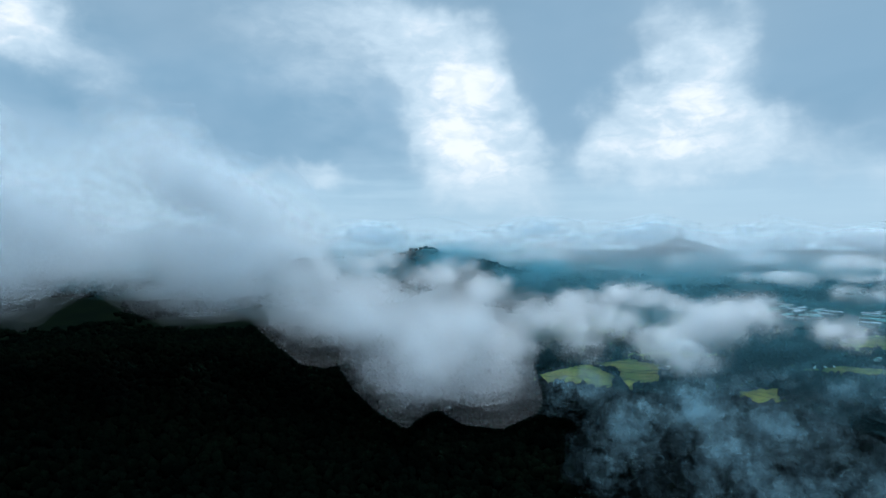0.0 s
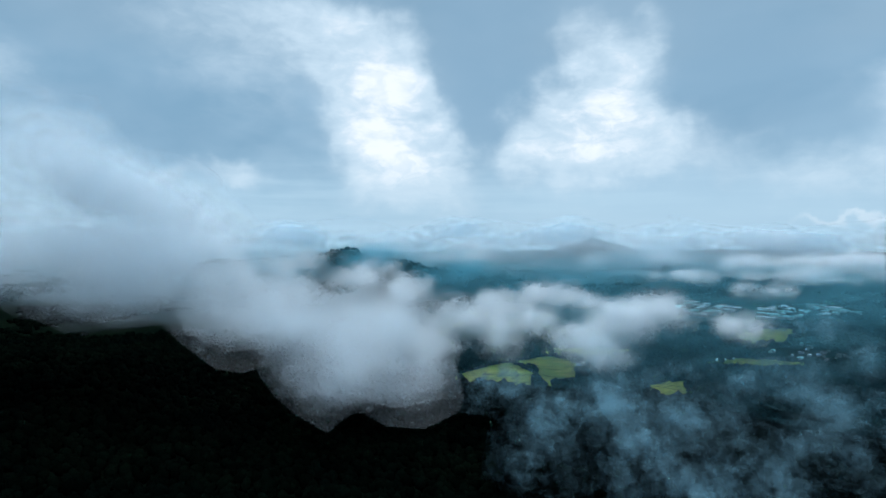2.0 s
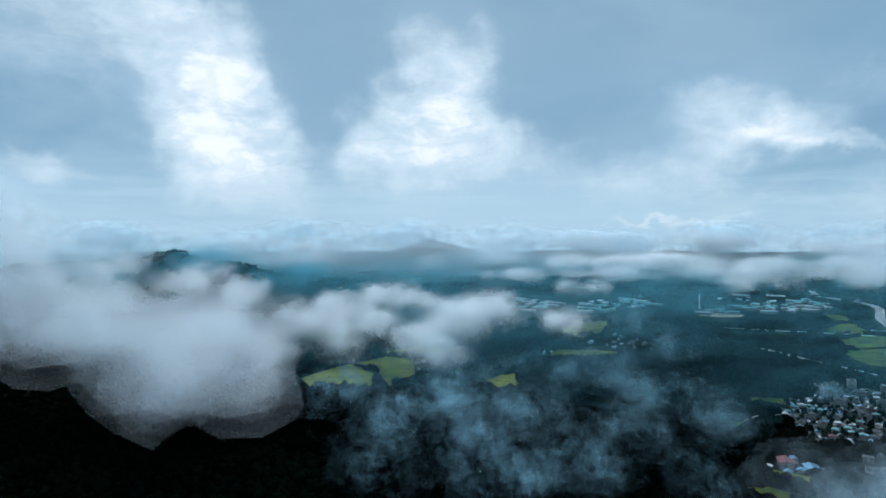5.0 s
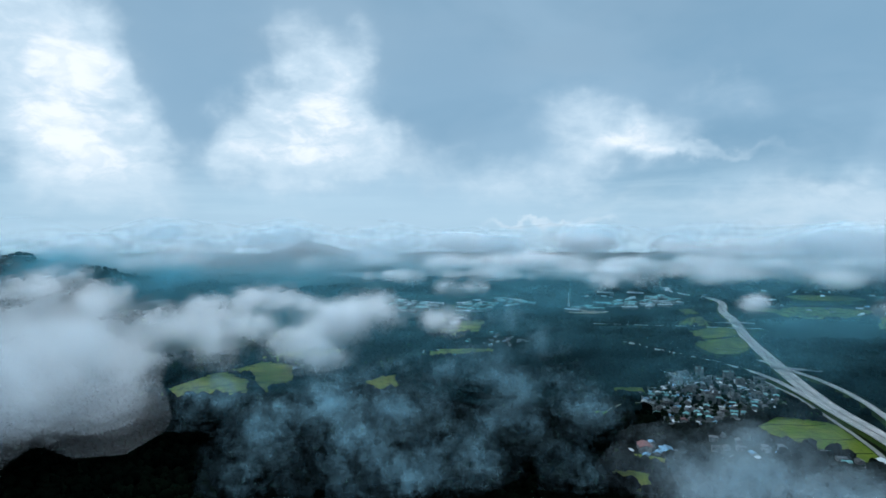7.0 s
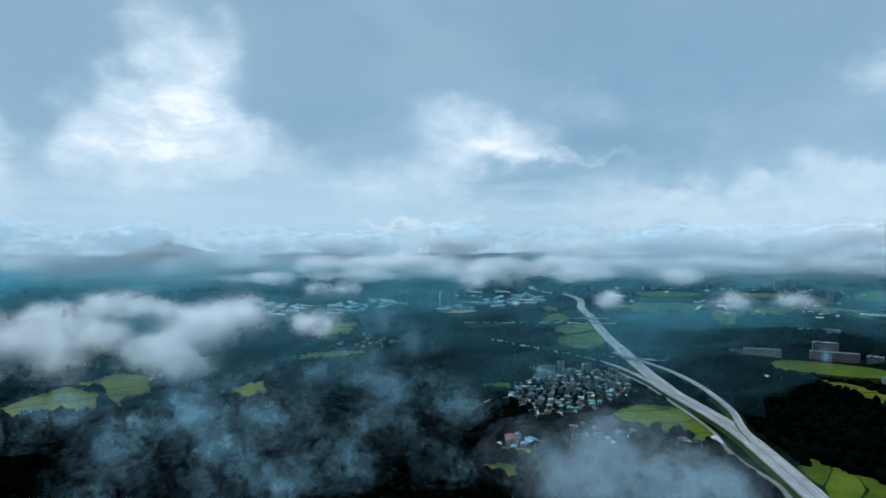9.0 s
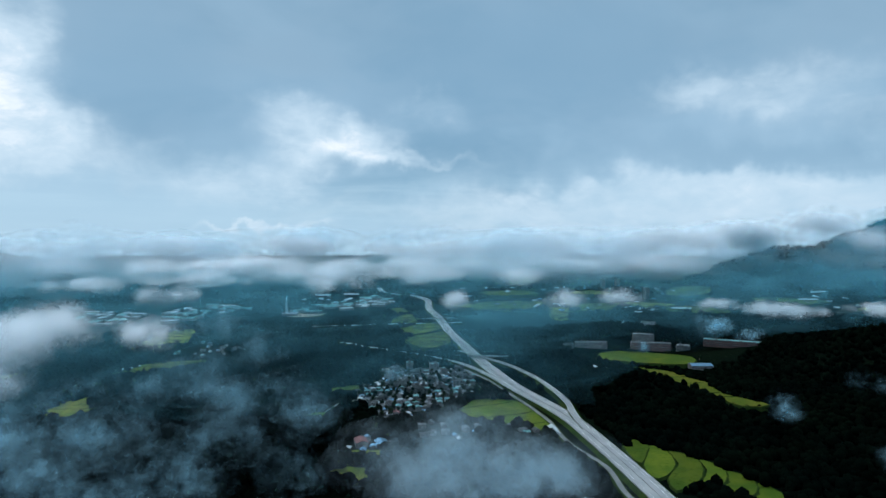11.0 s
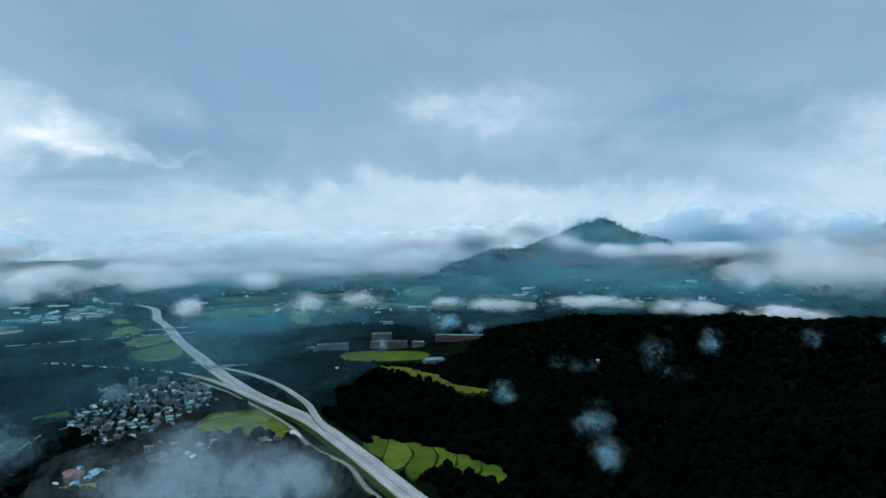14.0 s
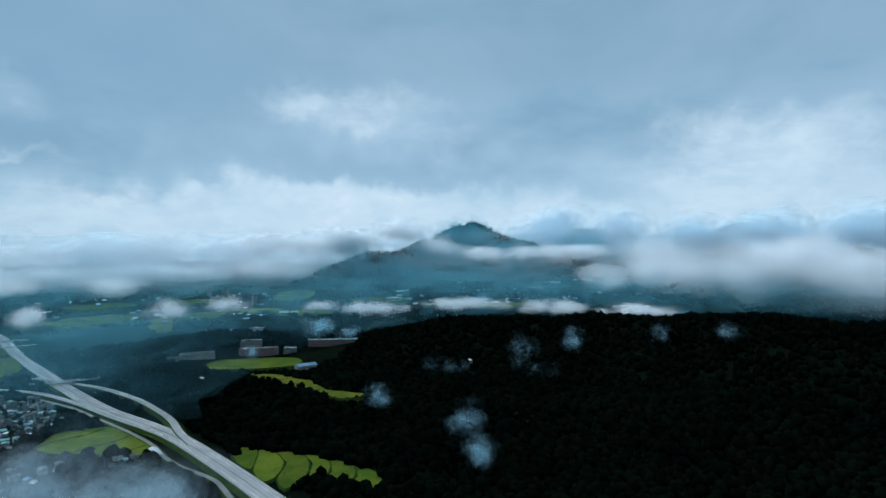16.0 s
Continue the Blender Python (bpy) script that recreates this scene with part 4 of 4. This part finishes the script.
for seed, blobs in enumerate((
        [(34, -4.6, 1900, 90, 60, 16)], [(46.5, -4.2, 2000, 80, 60, 26), (50, -3.8, 2100, 60, 60, 20)], [(58.5, -5.5, 1900, 30, 30, 14)], [(32.5, -7.5, 1150, 45, 40, 10)],
        [(68, -5.2, 1800, 60, 50, 20)], [(73, -5, 1900, 60, 50, 18)]), 20):
    cloud("cloud", "small white cloud low over the valley floor", blobs, 36, 46, 0.085, MIST, seed)
cloud("cloud_layer", "long white sea of low cloud across the far valley", [
    (24, -2.2, 3300, 330, 160, 22), (33, -2.6, 3000, 260, 160, 26), (40, -2.4, 3100, 300, 160, 40), (47, -2.6, 3000, 280, 160, 34), (54, -2.4, 3000, 260, 160, 30), (61, -2.6, 3000, 300, 150, 26), (68, -2.4, 3100, 300, 150, 24), (8, -2.2, 3500, 260, 150, 20), (76, -2.2, 3300, 260, 150, 26)],
    110, 260, 0.15, MIST_FAR, 40, flat=0.42)
cloud("cloud_layer", "broken white cloud over the far fields", [(27, -3.6, 2500, 160, 100, 16), (38, -3.4, 2500, 220, 100, 18), (46, -3.2, 2500, 200, 100, 22), (56, -3.2, 2500, 220, 100, 20), (64, -3.4, 2500, 160, 100, 14)], 70, 170, 0.12, MIST_FAR, 49, flat=0.45)
cloud("cloud_layer", "pale layered cloud hiding the far plain", [
    (-20, -0.8, 4200, 500, 200, 60), (0, -1.0, 4200, 400, 200, 26), (10, -1.4, 4100, 400, 200, 20), (26, -0.6, 4500, 330, 150, 24), (36, -0.4, 4300, 400, 200, 40), (46, -0.6, 4200, 400, 200, 60), (56, -0.6, 4200, 400, 200, 70), (66, -0.5, 4200, 400, 200, 75), (75, -0.3, 4200, 400, 200, 80), (83, 0.2, 4000, 300, 200, 90)],
    160, 220, 0.11, MIST_FAR, 41, flat=0.4)
cloud("cloud", "grey-white cloud wrapped round the mountain summit", [(83, 0.6, 3100, 190, 80, 60), (88, 1.1, 3080, 140, 70, 56), (91.5, 0.0, 3060, 110, 60, 30), (97, -0.7, 3060, 200, 60, 24), (103, -0.5, 3060, 190, 60, 32), (78, 0.2, 3150, 170, 80, 50)], 85, 280, 0.12, MIST_FAR, 42, flat=0.5)
cloud("cloud_bank", "broad pale fog filling the valley beyond the dark ridge", [(112, -1.8, 2600, 260, 200, 90), (119, -1.6, 2500, 260, 200, 110), (127, -1.5, 2400, 300, 200, 120), (106, -2.6, 2700, 150, 120, 40), (135, -1, 2400, 300, 200, 120)], 130, 230, 0.09, MIST_FAR, 43, flat=0.6)
cloud("cloud", "small round white cloud before the hillside", [(106.4, -3.2, 2300, 38, 30, 26)], 26, 40, 0.14, MIST, 44)
cloud("mist_strip", "long thin white mist strip behind the dark ridge", [(86, -5.6, 1900, 140, 60, 14), (94, -5.2, 1950, 160, 60, 16), (102, -5.4, 1900, 150, 60, 17), (109, -5.6, 1850, 140, 60, 18), (80, -5.4, 1950, 90, 60, 12)], 36, 260, 0.10, MIST_FAR, 45, flat=0.5)
cloud("mist", "thin mist hanging over the school", [(80.5, -7, 1350, 34, 40, 26), (83.5, -8, 1300, 30, 40, 18)], 20, 70, 0.11, MIST_FINE, 46)
cloud("mist", "thick blue-grey mist over the village edge", [(58, -19.5, 540, 44, 40, 22), (63, -21, 520, 45, 40, 22), (56, -22.5, 480, 36, 36, 22), (68, -20.5, 520, 28, 40, 16), (52, -19, 560, 30, 36, 12), (61, -16.8, 600, 44, 40, 10)], 46, 130, 0.032, VILLAGE_MIST, 47)
cloud("mist_wisps", "torn thin wisps of mist over the dark forest", [
    (18, -16, 620, 36, 40, 26), (22, -14, 680, 60, 40, 20), (25, -18, 560, 45, 40, 24), (30, -15, 640, 60, 40, 18), (33, -19, 540, 40, 40, 20), (38, -17, 600, 40, 40, 16), (16, -20, 520, 24, 30, 24), (28, -21, 500, 34, 30, 18), (38, -13, 760, 46, 40, 12), (44, -20, 520, 26, 30, 12), (12, -13.5, 720, 50, 40, 18), (34, -12, 800, 60, 40, 12), (26, -11.5, 860, 50, 40, 14), (42, -13, 760, 44, 40, 16), (45.5, -15, 680, 36, 40, 16), (41, -9.5, 1000, 50, 40, 16), (37, -7.2, 1300, 70, 40, 14), (36, -10.5, 920, 40, 40, 12)],
    42, 320, 0.046, MIST_FINE, 48)
for seed, (az, el, r, wide, high) in enumerate(((99, -9.3, 900, 20, 26), (100.5, -11, 880, 26, 9), (94, -15.2, 640, 22, 18), (95, -18, 600, 9, 24), (103.5, -8, 1000, 16, 24), (86, -13, 760, 12, 12), (111, -7.5, 1050, 20, 18), (92, -10.5, 860, 30, 9), (53, -12, 900, 36, 14), (75, -9, 1250, 9, 16), (116, -7, 1000, 16, 10)), 60):
    cloud("mist_wisp", "thin torn wisp of mist rising from the forest", [(az, el, r, wide, 12, high)], 15, 60, 0.026, MIST_FINE, seed, feather=0.2)
cloud("far_haze", "pale haze along the skyline", [(az, -0.5 if az < 92 else 0.7, 4400, 420, 80, 110 if az < 92 else 130) for az in range(-44, 136, 9)], 250, 220, 0.16, VEIL, 80, flat=0.4)
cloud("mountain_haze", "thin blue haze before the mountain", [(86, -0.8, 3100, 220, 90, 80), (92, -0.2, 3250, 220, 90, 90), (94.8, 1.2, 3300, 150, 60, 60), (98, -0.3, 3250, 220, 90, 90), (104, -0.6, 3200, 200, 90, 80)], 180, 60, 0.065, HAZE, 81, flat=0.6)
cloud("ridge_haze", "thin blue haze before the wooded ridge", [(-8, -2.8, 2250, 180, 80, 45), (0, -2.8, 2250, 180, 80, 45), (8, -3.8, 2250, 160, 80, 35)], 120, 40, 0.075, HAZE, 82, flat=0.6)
cloud("far_haze", "pale haze before the blue far hills", [(101, 1.0, 4480, 260, 60, 130), (107, 1.0, 4480, 260, 60, 130), (113, 1.0, 4480, 260, 60, 130), (119, 1.0, 4480, 260, 60, 130), (125, 1.0, 4480, 260, 60, 120)], 260, 90, 0.13, VEIL, 83, flat=0.6)


def haze(name, label, count, near, far, az0, az1, wide, low, high, strength, mat, seed, flat):
    """Broad thin lenses of damp air lying over the valley."""
    rng = np.random.RandomState(seed)
    a = np.radians(rng.uniform(az0, az1, count))
    r = np.sqrt(rng.uniform(near ** 2, far ** 2, count))
    x, y = r * np.sin(a), r * np.cos(a)
    sizes = wide * rng.uniform(0.6, 1.3, count) * (0.5 + 0.5 * r / far)
    z = height(x, y) * 0.6 + rng.uniform(low, high, count)
    return scatter(name, np.stack([x, y, z], 1), sizes, sizes * flat, 3, mat, label, "mist", rng, attr=np.full(count, strength), smooth=True, wob=0.2)


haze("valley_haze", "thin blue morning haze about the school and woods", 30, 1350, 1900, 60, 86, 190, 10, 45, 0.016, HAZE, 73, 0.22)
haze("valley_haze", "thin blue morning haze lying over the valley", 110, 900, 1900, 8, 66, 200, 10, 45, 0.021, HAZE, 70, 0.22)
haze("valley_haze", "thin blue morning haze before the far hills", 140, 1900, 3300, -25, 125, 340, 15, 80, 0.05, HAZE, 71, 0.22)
haze("far_haze", "pale haze veiling the far plain and hills", 95, 3300, 4500, -45, 132, 480, 30, 170, 0.08, VEIL, 72, 0.24)
